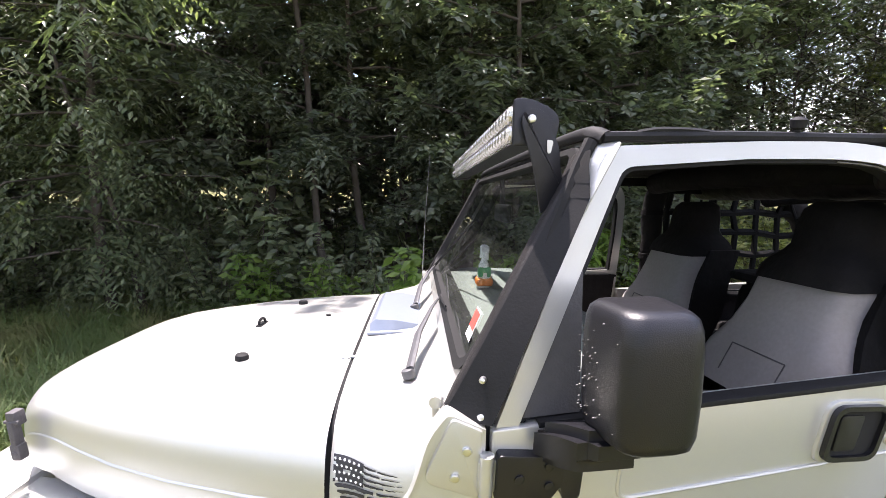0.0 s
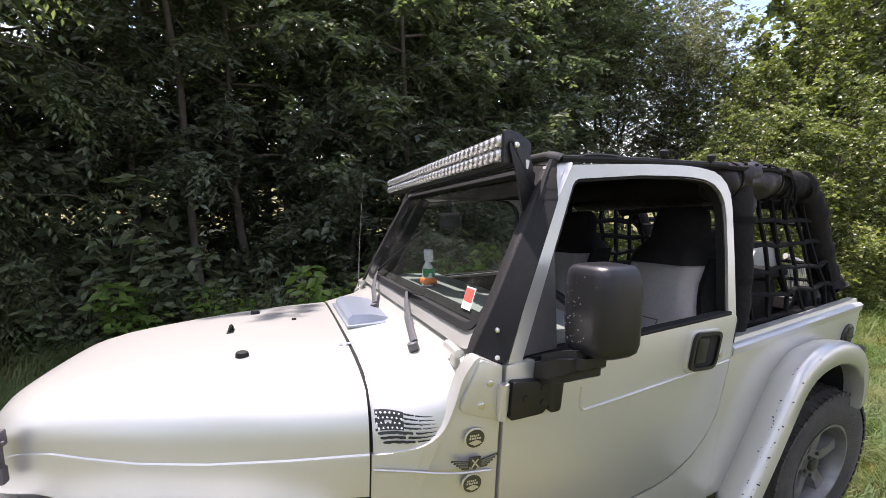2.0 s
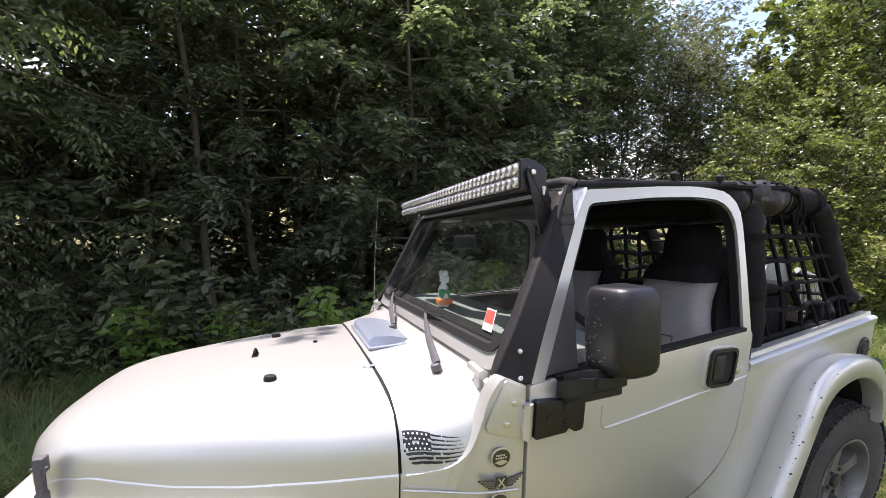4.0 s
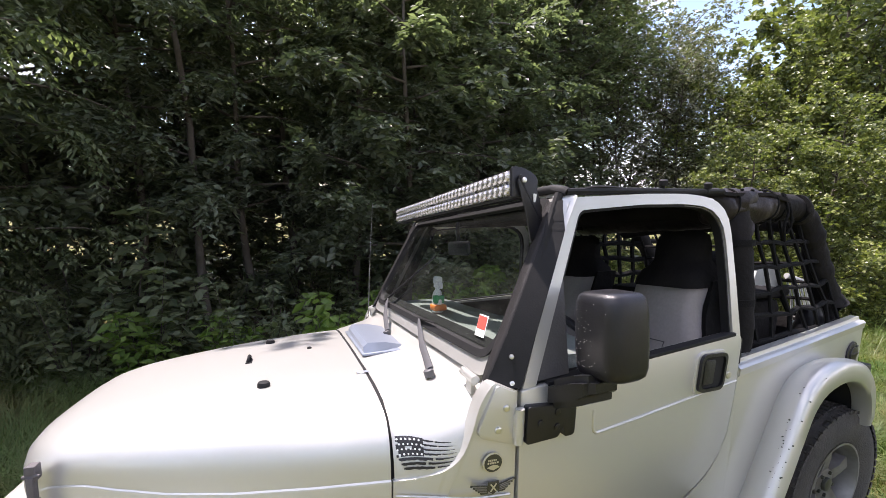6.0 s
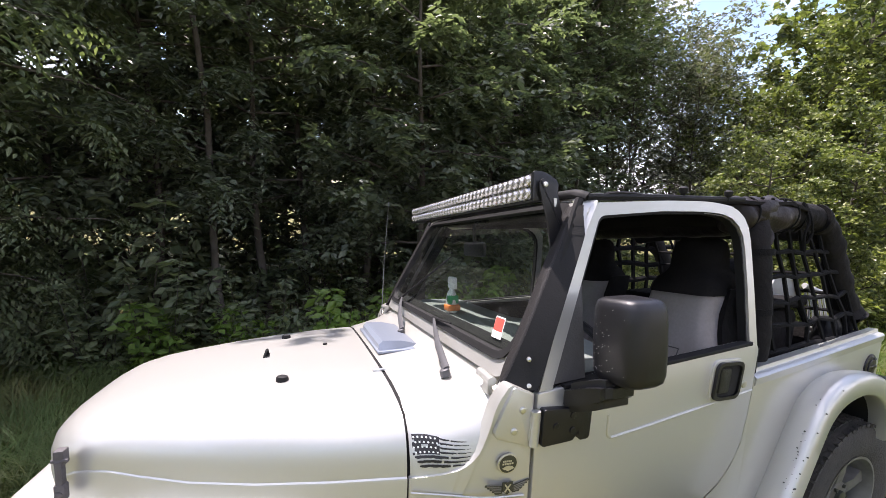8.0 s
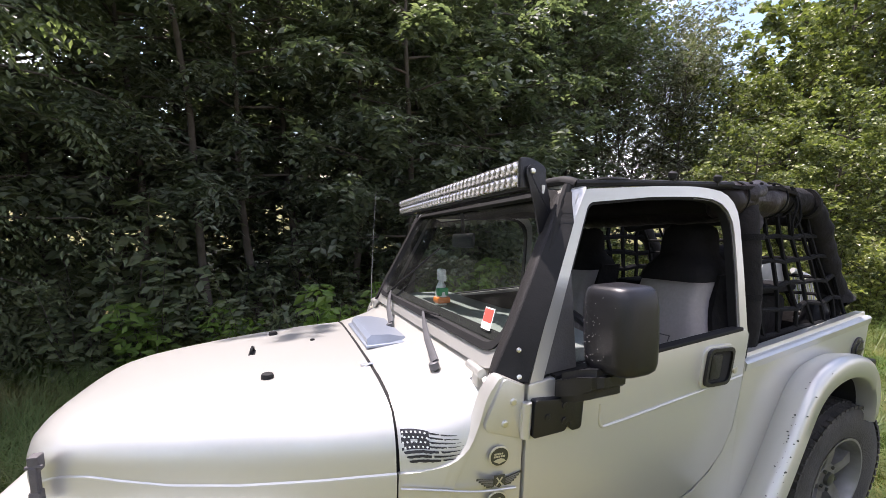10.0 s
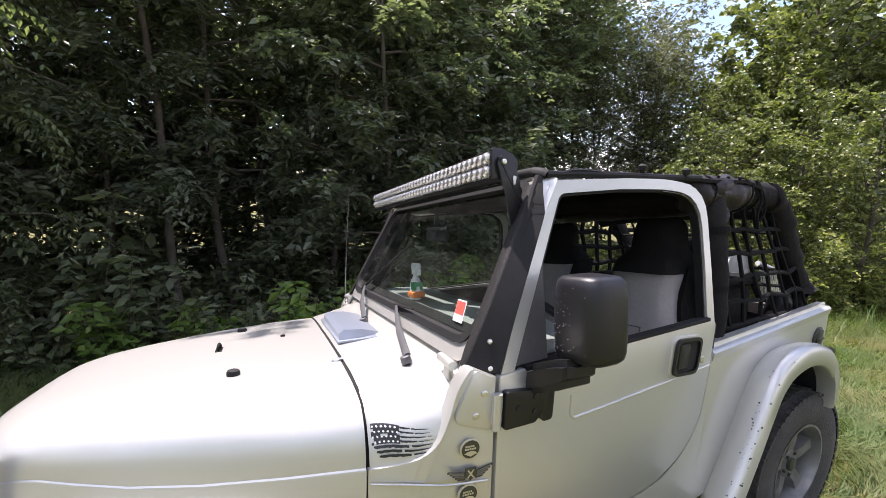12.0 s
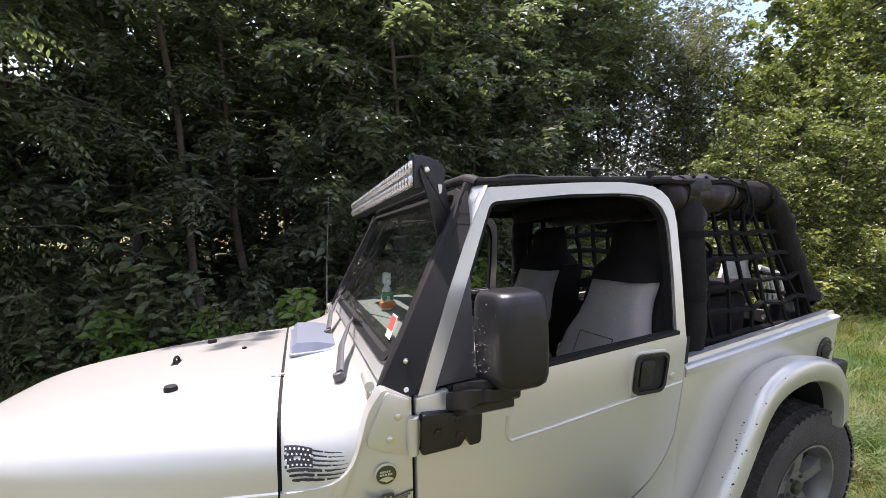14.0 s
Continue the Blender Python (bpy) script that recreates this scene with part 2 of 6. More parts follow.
def rounded(pts, k=4):
    """An outline from (x, z, radius) corners."""
    out = []
    n = len(pts)
    for i, (x, z, r) in enumerate(pts):
        if not r:
            out.append((x, z))
            continue
        p, a, b = Vector((x, z)), Vector(pts[i - 1][:2]), Vector(pts[(i + 1) % n][:2])
        s, e = p + (a - p).normalized() * r, p + (b - p).normalized() * r
        for j in range(k + 1):
            t = j / k
            out.append(tuple(s * (1 - t) ** 2 + p * 2 * t * (1 - t) + e * t * t))
    return out


def plate(bm, outline, yof, thick, bevel=0.0):
    """A sheet of a given outline (x, z) on the surface y = yof(x, z), its thickness towards +thick."""
    a = [bm.verts.new((x, yof(x, z), z)) for x, z in outline]
    b = [bm.verts.new((x, yof(x, z) + thick, z)) for x, z in outline]
    n = len(a)
    f = bm.faces.new(a)
    bm.faces.new(b[::-1])
    for i in range(n):
        bm.faces.new((a[i], b[i], b[(i + 1) % n], a[(i + 1) % n]))
    bmesh.ops.recalc_face_normals(bm, faces=bm.faces)
    if bevel:
        bmesh.ops.bevel(bm, geom=list(f.edges), offset=bevel, segments=2, affect="EDGES", profile=0.5, clamp_overlap=True)
    return bm


def hoop(bm, outer, inner, yof, thick):
    """A frame between two outlines of as many points each."""
    rows = [[bm.verts.new((x, yof(x, z) + d, z)) for x, z in o] for o, d in ((outer, thick), (outer, 0), (inner, 0), (inner, thick))]
    n = len(outer)
    for a, b in zip(rows, rows[1:] + rows[:1]):
        for i in range(n):
            bm.faces.new((a[i], a[(i + 1) % n], b[(i + 1) % n], b[i]))
    bmesh.ops.recalc_face_normals(bm, faces=bm.faces)
    return bm


# ---- ground ----


def ground_z(x, y):
    """The meadow falls towards the trees, sloped to meet the wheels of the view-fitted car."""
    return -0.165 - 1.6 * math.tanh((0.032 * x + 0.139 * y) / 1.6)


def make_ground():
    bm = bmesh.new()
    ax = [-400, -150, -60, -30, -20] + [-14 + i * 0.7 for i in range(63)] + [36, 50, 80, 170, 400]
    ay = [-400, -150, -60, -30, -15] + [-8 + i * 0.7 for i in range(55)] + [36, 50, 80, 170, 400]
    g = [[bm.verts.new((x, y, ground_z(x, y) + (noise.noise((x * 0.8, y * 0.8, 3)) * 0.05 - 0.02 if abs(x) < 40 and abs(y) < 40 else 0))) for y in ay] for x in ax]
    for a, b in zip(g, g[1:]):
        for i in range(len(ay) - 1):
            bm.faces.new((a[i], b[i], b[i + 1], a[i + 1]))
    tagged(part("ground", bm, EARTH, sharp=80), "grassy meadow ground sloping gently to the wood", "ground", kind="structure")


make_ground()

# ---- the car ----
# the car's own axes: x from the door's front edge to the tail, y across from the middle, z up from the grass; the
# matrix shears and turns it to fit the camera's view
VIEW_FIT = Matrix(((1.0013, 0.1593, 0.0189, 0.1588), (-0.1048, 0.9631, -0.0029, 0.1333), (-0.0181, -0.1362, 1.0103, -0.2146), (0, 0, 0, 1)))
car = new("off_road_car")
car.location = VIEW_FIT @ Vector((0.6, 0, 0.03))
tagged(car, "silver-white open-top off-road car with black windscreen pillars, standing on grass", "car")


# how the body's width is scaled along its length, and how far its stations are shifted, to fit the camera's view
WIDTH_FIT = [(-0.28, 1.0), (0.0, 1.045), (0.45, 1.01), (0.9, 0.965), (2.2, 0.955)]
LENGTH_FIT = [(0.2, 0.0), (0.9, 0.045), (1.5, 0.03), (2.0, 0.0)]


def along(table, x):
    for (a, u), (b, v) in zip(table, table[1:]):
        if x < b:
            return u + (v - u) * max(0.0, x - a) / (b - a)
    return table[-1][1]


def fit_to_view(p):
    """From the drawing to the place: widest at the pillars, drawing in to the tail, leaning, all to fit the camera's
    view.
    """
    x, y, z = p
    return VIEW_FIT @ Vector((x + along(LENGTH_FIT, x), y * along(WIDTH_FIT, x) + 0.09 * max(z - 1.2, 0) + 0.17 * max(-0.28 - x, 0), z))


def fit_mesh(bm):
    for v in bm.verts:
        v.co = fit_to_view(v.co)
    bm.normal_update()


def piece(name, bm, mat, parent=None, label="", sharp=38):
    fit_mesh(bm)
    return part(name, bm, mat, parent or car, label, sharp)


def side_y(x):
    """The near flank; drawn in a little behind the door to fit the camera's view."""
    return -0.765 + 0.087 * max(x - 0.9, 0)


def flank(x, z):
    return side_y(x)


def upper(x, z):
    return -0.765 + 0.12 * (z - 1.15)


def screen_x(z):
    return -0.02 + 0.52 * (z - 1.263)


def mirrored(bm):
    for v in bm.verts:
        v.co.y = -v.co.y
    bmesh.ops.reverse_faces(bm, faces=bm.faces)
    return bm


def profile(x, half):
    """A cross-section from the far side over the top to the near side."""
    return [(x, y, z) for y, z in half[::-1]] + [(x, -y, z) for y, z in half[1:]]


def nose(p):
    """Draws the front of the car out, narrowing and falling a little, to fit the camera's view."""
    u = max(0.0, -0.2835 - p[0]) / 0.70
    return Vector((p[0] - 0.198 * u, p[1] * (1 - 0.085 * u * u), p[2] - 0.038 * u * u))


def make_hood():
    rows = [  # x, height of the middle, half width, crease height, lower edge
        (-0.2835, 1.152, 0.703, 0.972, 0.87), (-0.42, 1.149, 0.671, 0.966, 0.87), (-0.56, 1.143, 0.636, 0.966, 0.87), (-0.70, 1.134, 0.598, 0.974, 0.87),
        (-0.82, 1.124, 0.562, 0.990, 0.88), (-0.89, 1.115, 0.536, 1.002, 0.89), (-0.93, 1.104, 0.518, 1.004, 0.90), (-0.955, 1.088, 0.503, 1.000, 0.90),
        (-0.972, 1.064, 0.490, 0.990, 0.90), (-0.980, 1.035, 0.482, 0.975, 0.90), (-0.982, 0.99, 0.478, 0.945, 0.90)]
    bm = bmesh.new()
    rings = []
    for x, zc, w, cz, low in rows:
        d = zc - cz
        top = [(0, zc), (w * 0.35, zc - d * 0.012), (w * 0.62, zc - d * 0.045), (w * 0.80, zc - d * 0.115), (w * 0.90, zc - d * 0.22), (w * 0.955, zc - d * 0.40), (w * 0.985, zc - d * 0.66), (w, zc - d * 0.955)]
        half = [(p.x, p.y) for p in smooth_path([(y, z, 0) for y, z in top], 3)] + [(w + 0.004, zc - d * 0.975), (w + 0.006, zc - d * 1.01), (w + 0.008, low)]
        rings.append(profile(x, half))
    loft(bm, rings, closed=False)
    bm.faces.new([v for v in bm.verts if abs(v.co.x + 0.982) < 1e-4])
    for p in bm.verts:
        t = min(1, max(0, (-0.55 - p.co.x) / 0.40))
        p.co.x += t * t * (3 - 2 * t) * (0.078 * min(1.2, (p.co.y / 0.5) ** 4) - 0.028)
        p.co = nose(p.co)
    hood = piece("hood", bm, PAINT, label="silver-white hood with rounded front", sharp=30)
    for s in (-1, 1):
        b = bmesh.new()
        disc(b, (-0.582, s * 0.325, 1.124), (0.03, 0.05 * s, 1), 0.0185, 0.028, 16, 0.008)
        piece("rubber_stop", b, RUBBER, hood, "black rubber windscreen stop")
    b = bmesh.new()
    tube(b, smooth_path([(-0.650, -0.010, 1.125), (-0.647, -0.008, 1.150), (-0.645, 0.012, 1.158), (-0.643, 0.032, 1.150), (-0.640, 0.034, 1.125)], 3), 0.005, 6)
    box(b, -0.656, -0.634, -0.022, 0.046, 1.131, 1.139)
    piece("footman_loop", b, RUBBER, hood, "dark metal tie-down loop")
    b = bmesh.new()
    disc(b, (-0.43, 0.10, 1.143), (0, 0, 1), 0.009, 0.012, 8, 0.004)
    piece("washer_nozzle", b, RUBBER, hood)
    b = bmesh.new()
    box(b, -0.872, -0.848, -0.556, -0.522, 1.045, 1.086, 0.005)
    box(b, -0.868, -0.852, -0.562, -0.536, 0.985, 1.06, 0.004)
    box(b, -0.873, -0.847, -0.564, -0.536, 0.955, 1.000, 0.006)
    disc(b, (-0.860, -0.562, 0.975), (0, -1, 0), 0.008, 0.005, 10, 0.002)
    tube(b, [(-0.876, -0.553, 1.060), (-0.840, -0.553, 1.060)], 0.005, 8)
    bmesh.ops.translate(b, vec=(-0.235, 0.052, -0.040), verts=b.verts[:])
    piece("hood_latch", b, LATCH, hood, "weathered grey-black rubber hood latch")
    b = bmesh.new()
    disc(b, (-0.293, -0.33, 1.142), (0, 0, 1), 0.011, 0.012, 10, 0.004)
    tube(b, [(-0.31, -0.33, 1.15), (-0.27, -0.325, 1.15)], 0.006, 6)
    piece("hood_clip", b, CHROME, hood)


COWL = [(-0.2745, [(0, 1.152), (0.30, 1.150), (0.45, 1.146), (0.56, 1.134), (0.62, 1.112), (0.665, 1.07), (0.690, 1.02), (0.705, 0.96), (0.712, 0.90)]),
        (-0.20, [(0, 1.158), (0.30, 1.156), (0.48, 1.152), (0.60, 1.142), (0.665, 1.118), (0.703, 1.07), (0.722, 1.02), (0.732, 0.96), (0.736, 0.90)]),
        (-0.12, [(0, 1.166), (0.30, 1.164), (0.50, 1.160), (0.64, 1.152), (0.700, 1.124), (0.728, 1.07), (0.742, 1.02), (0.748, 0.96), (0.750, 0.90)]),
        (-0.065, [(0, 1.180), (0.30, 1.180), (0.52, 1.179), (0.66, 1.174), (0.716, 1.145), (0.738, 1.08), (0.748, 1.02), (0.752, 0.96), (0.754, 0.90)]),
        (0.004, [(0, 1.215), (0.30, 1.215), (0.52, 1.215), (0.67, 1.212), (0.722, 1.175), (0.742, 1.09), (0.750, 1.02), (0.754, 0.96), (0.755, 0.90)])]
COWL = [(x, half + [(half[-1][0] + 0.002, 0.55)]) for x, half in COWL]


def cowl_y(x, z):
    """The near side of the cowl at a length and height."""
    def at(sec):
        for (ya, za), (yb, zb) in zip(sec, sec[1:]):
            if zb <= z <= za and za > zb:
                return -(ya + (yb - ya) * (za - z) / (za - zb))
        return -sec[-1][0]
    for (xa, a), (xb, b) in zip(COWL, COWL[1:]):
        if x <= xb or b is COWL[-1][1]:
            t = min(1, max(0, (x - xa) / (xb - xa)))
            return at(a) * (1 - t) + at(b) * t
    return -0.75


def make_cowl():
    bm = bmesh.new()
    loft(bm, [profile(x, h) for x, h in COWL], closed=False)
    cowl = piece("cowl", bm, PAINT, label="silver-white cowl below the windscreen", sharp=50)
    for s in (0, 1):
        b = bmesh.new()
        plate(b, rounded([(0.008, 1.186, 0), (-0.055, 1.215, 0.01), (-0.088, 1.17, 0.03), (-0.106, 1.09, 0.03), (-0.128, 1.018, 0.045), (-0.185, 0.988, 0.04), (-0.279, 0.976, 0), (-0.279, 0.55, 0), (0.020, 0.55, 0)]), lambda x, z: -0.765 + 0.32 * max(-x - 0.10, 0), 0.05, 0.013)
        piece("cowl_side", mirrored(b) if s else b, PAINT, cowl)
    b = bmesh.new()
    tube(b, smooth_path([(-0.276, -0.719, 0.944), (-0.19, -0.742, 0.936), (-0.10, -0.766, 0.928), (0.0, -0.766, 0.919)], 4), 0.0032, 6)
    piece("panel_bead", b, PAINT, cowl)
    b = bmesh.new()
    plate(b, rounded([(0.002, 1.186, 0.004), (-0.050, 1.210, 0.01), (-0.098, 1.085, 0.025), (0.002, 1.052, 0.004)]), lambda x, z: -0.771, 0.012, 0.004)
    piece("corner_plate", b, PAINT, cowl, "silver corner plate with two bolts")
    for x, z in ((-0.024, 1.150), (-0.043, 1.097)):
        b = bmesh.new()
        disc(b, (x, -0.770, z), (0, -1, 0), 0.0085, 0.007, 12, 0.003)
        piece("bolt", b, CHROME, cowl)
    # seam between hood and cowl
    b = bmesh.new()
    loft(b, [profile(x, [(y * 0.992, z - 0.005) for y, z in COWL[0][1]]) for x in (-0.291, -0.268)], closed=False)
    piece("hood_seal", b, SEAM, cowl, "dark rubber hood seal")
    # vent scoop
    b = bmesh.new()
    loft(b, [[(-0.255, -0.14, 1.157), (-0.255, -0.12, 1.184), (-0.250, 0.30, 1.184), (-0.250, 0.32, 1.157)],
             [(-0.235, -0.14, 1.158), (-0.238, -0.118, 1.198), (-0.235, 0.298, 1.198), (-0.23, 0.32, 1.158)],
             [(-0.17, -0.135, 1.161), (-0.17, -0.115, 1.192), (-0.165, 0.30, 1.192), (-0.165, 0.32, 1.161)],
             [(-0.105, -0.105, 1.166), (-0.105, -0.095, 1.172), (-0.095, 0.31, 1.172), (-0.095, 0.32, 1.166)]])
    box(b, -0.262, -0.098, -0.15, 0.33, 1.1555, 1.165, 0.003)
    piece("vent_scoop", b, SCOOP, cowl, "grey plastic air intake scoop")
    # wiper arms
    for base, tip, end in (((-0.125, -0.50, 1.165), (-0.022, -0.10, 1.268), (-0.016, -0.27, 1.276)), ((-0.115, 0.10, 1.17), (-0.015, 0.45, 1.285), (0.095, 0.03, 1.50))):
        b = bmesh.new()
        disc(b, base, (-0.3, 0, 1), 0.015, 0.022, 12, 0.005)
        p, q = Vector(base) + Vector((0, 0, 0.02)), Vector(tip) + Vector((-0.014, 0, 0.0))
        tube(b, [p, p.lerp(q, 0.35) + Vector((-0.012, 0, 0.012)), p.lerp(q, 0.75) + Vector((-0.008, 0, 0.008)), q], [0.013, 0.012, 0.008, 0.005], 8, 0.6)
        arm = piece("wiper_arm", b, WIPER, cowl, "wiper arm, greyed to look sunlit")
        b = bmesh.new()
        e = Vector(end) + Vector((-0.014, 0, 0))
        tube(b, [q - (e - q) * 0.10, q, q.lerp(e, 0.5), e], [0.004, 0.006, 0.005, 0.003], 6)
        piece("wiper_blade", b, RUBBER, arm)
    # aerial
    b = bmesh.new()
    disc(b, (-0.085, 0.70, 1.13), (0, 0, 1), 0.014, 0.03, 12, 0.008)
    tube(b, [(-0.085, 0.70, 1.15), (-0.075, 0.70, 1.45), (-0.055, 0.695, 1.79)], [0.0030, 0.0020, 0.0012], 6)
    piece("aerial", b, ALLOY, cowl, "thin whip aerial")
    # windscreen hinge
    for s in (0, 1):
        b = bmesh.new()
        tube(b, [(-0.075, -0.705, 1.205), (-0.072, -0.62, 1.208)], 0.012, 14)
        box(b, -0.080, -0.066, -0.69, -0.655, 1.165, 1.20, 0.003)
        piece("screen_hinge", mirrored(b) if s else b, PAINT, cowl, "silver windscreen hinge")
    return cowl


def make_flag(cowl):
    """A tattered striped flag decal in black."""
    def surf(x, z, o=0.0025):
        return (x, cowl_y(x, z) - o, z)
    rnd = random.Random(4)
    x0, x1 = -0.268, -0.128

    def line_z(u, k):
        return 1.071 - 0.004 * u + 0.0045 * math.sin(u * 5.2 + 0.4) - k * (0.0118 - 0.0036 * u)
    for k in range(7):
        b = bmesh.new()
        start = 0.44 if k < 4 else (0.03, 0.07, 0.11)[k - 4]
        n = 22
        rows = []
        for i in range(n + 1):
            u = start + (0.99 - start - 0.03 * abs(k - 3)) * i / n
            t = (0.0066 if k > 3 else 0.0048) * (1 - 0.9 * max(0, u - 0.45) / 0.55) * rnd.uniform(0.84, 1.1) * (0.6 if i == 0 else 1)
            z = line_z(u, k) + rnd.uniform(-0.0004, 0.0004)
            x = x0 + (x1 - x0) * u
            rows.append((b.verts.new(surf(x, z)), b.verts.new(surf(x, z - t))))
        gap = rnd.randrange(8, 19)
        for i, (p, q) in enumerate(zip(rows, rows[1:])):
            if i != gap:
                b.faces.new((p[0], q[0], q[1], p[1]))
        piece("stripe_print", b, DECAL, cowl, "" if k else "black flag decal with tattered stripes")
    b = bmesh.new()
    for i in range(12):
        for j in range(8):
            u, v = i / 12 * 0.44, (i + 1) / 12 * 0.44
            za, zb = [line_z(u, q * 0.49) + 0.0015 for q in (j, j + 1)]
            zc, zd = [line_z(v, q * 0.49) + 0.0015 for q in (j, j + 1)]
            if (i == 0 and j in (2, 5, 6)) or (i == 11 and j == 3) or (i == 1 and j == 7) or (j == 4 and 3 < i < 7):
                continue
            b.faces.new([b.verts.new(surf(x0 + (x1 - x0) * w, z)) for w, z in ((u, za), (v, zc), (v, zd), (u, zb))])
    bmesh.ops.remove_doubles(b, verts=b.verts[:], dist=0.0003)
    piece("flag_field", b, DECAL, cowl)
    for i in range(6):
        for j in range(4):
            b = bmesh.new()
            u = (i + (0.78 if j % 2 else 0.35)) / 6.3 * 0.44
            z = line_z(u, (j + 0.5) * 0.98) + 0.0015
            x = x0 + (x1 - x0) * u
            b.faces.new([b.verts.new(surf(x + 0.0029 * math.cos(a) * (1 if m % 2 else 0.6), z + 0.0029 * math.sin(a) * (1 if m % 2 else 0.6), 0.0035)) for m, a in enumerate([6.283 * q / 10 + 0.3 for q in range(10)])])
            piece("star_print", b, WHITE, cowl)


def make_badges(cowl):
    for z in (1.012, 0.893):
        b = bmesh.new()
        disc(b, (-0.050, -0.7645, z), (0, -1, 0), 0.0262, 0.0035, 28, 0.0015)
        rim = piece("round_badge", b, PALE, cowl, "round dark badge with pale rim")
        b = bmesh.new()
        disc(b, (-0.050, -0.7672, z), (0, -1, 0), 0.0228, 0.0018, 28)
        piece("badge_face", b, BADGE, rim)
        b = bmesh.new()
        for dx, dz, w, h in ((-0.002, 0.008, 0.024, 0.0045), (0.0, 0.001, 0.030, 0.0045)):
            for i in range(5):
                xx = -0.050 + dx - w / 2 + w * i / 5
                box(b, xx, xx + w / 5 * 0.72, -0.7698, -0.7688, z + dz - h / 2, z + dz + h / 2)
        plate(b, [(-0.066, z - 0.010), (-0.058, z - 0.006), (-0.048, z - 0.004), (-0.038, z - 0.007), (-0.033, z - 0.012), (-0.050, z - 0.018)], lambda x, zz: -0.7698, 0.001)
        piece("badge_relief", b, PALE, rim)
    b = bmesh.new()
    c = (-0.047, 0.949)
    for s in (-1, 1):
        for i in range(5):
            p = [(c[0] + s * 0.012, c[1] + 0.004 - i * 0.004), (c[0] + s * (0.058 - i * 0.006), c[1] + 0.014 - i * 0.006), (c[0] + s * (0.060 - i * 0.007), c[1] + 0.009 - i * 0.006), (c[0] + s * 0.014, c[1] - i * 0.004)]
            plate(b, p if s > 0 else p[::-1], lambda x, z: -0.7680, 0.002)
    plate(b, [(c[0] - 0.014, c[1] + 0.014), (c[0] + 0.014, c[1] + 0.014), (c[0] + 0.012, c[1] - 0.010), (c[0], c[1] - 0.019), (c[0] - 0.012, c[1] - 0.010)], lambda x, z: -0.7690, 0.003)
    wing = piece("winged_badge", b, BADGE, cowl, "dark winged emblem")
    b = bmesh.new()
    for s in (-1, 1):
        plate(b, [(c[0] - s * 0.009, c[1] + 0.008), (c[0] - s * 0.006, c[1] + 0.010), (c[0] + s * 0.009, c[1] - 0.010), (c[0] + s * 0.006, c[1] - 0.012)], lambda x, z: -0.7705, 0.001)
    piece("crossed_bars", b, PALE, wing)
    for s in (-1, 1):
        b = bmesh.new()
        for i in range(4):
            p = [(c[0] + s * 0.017, c[1] + 0.0025 - i * 0.004), (c[0] + s * (0.054 - i * 0.006), c[1] + 0.0115 - i * 0.006), (c[0] + s * (0.055 - i * 0.007), c[1] + 0.009 - i * 0.006), (c[0] + s * 0.017, c[1] + 0.0005 - i * 0.004)]
            plate(b, p if s > 0 else p[::-1], lambda x, z: -0.7690, 0.0015)
        piece("feathers", b, ALLOY, wing)


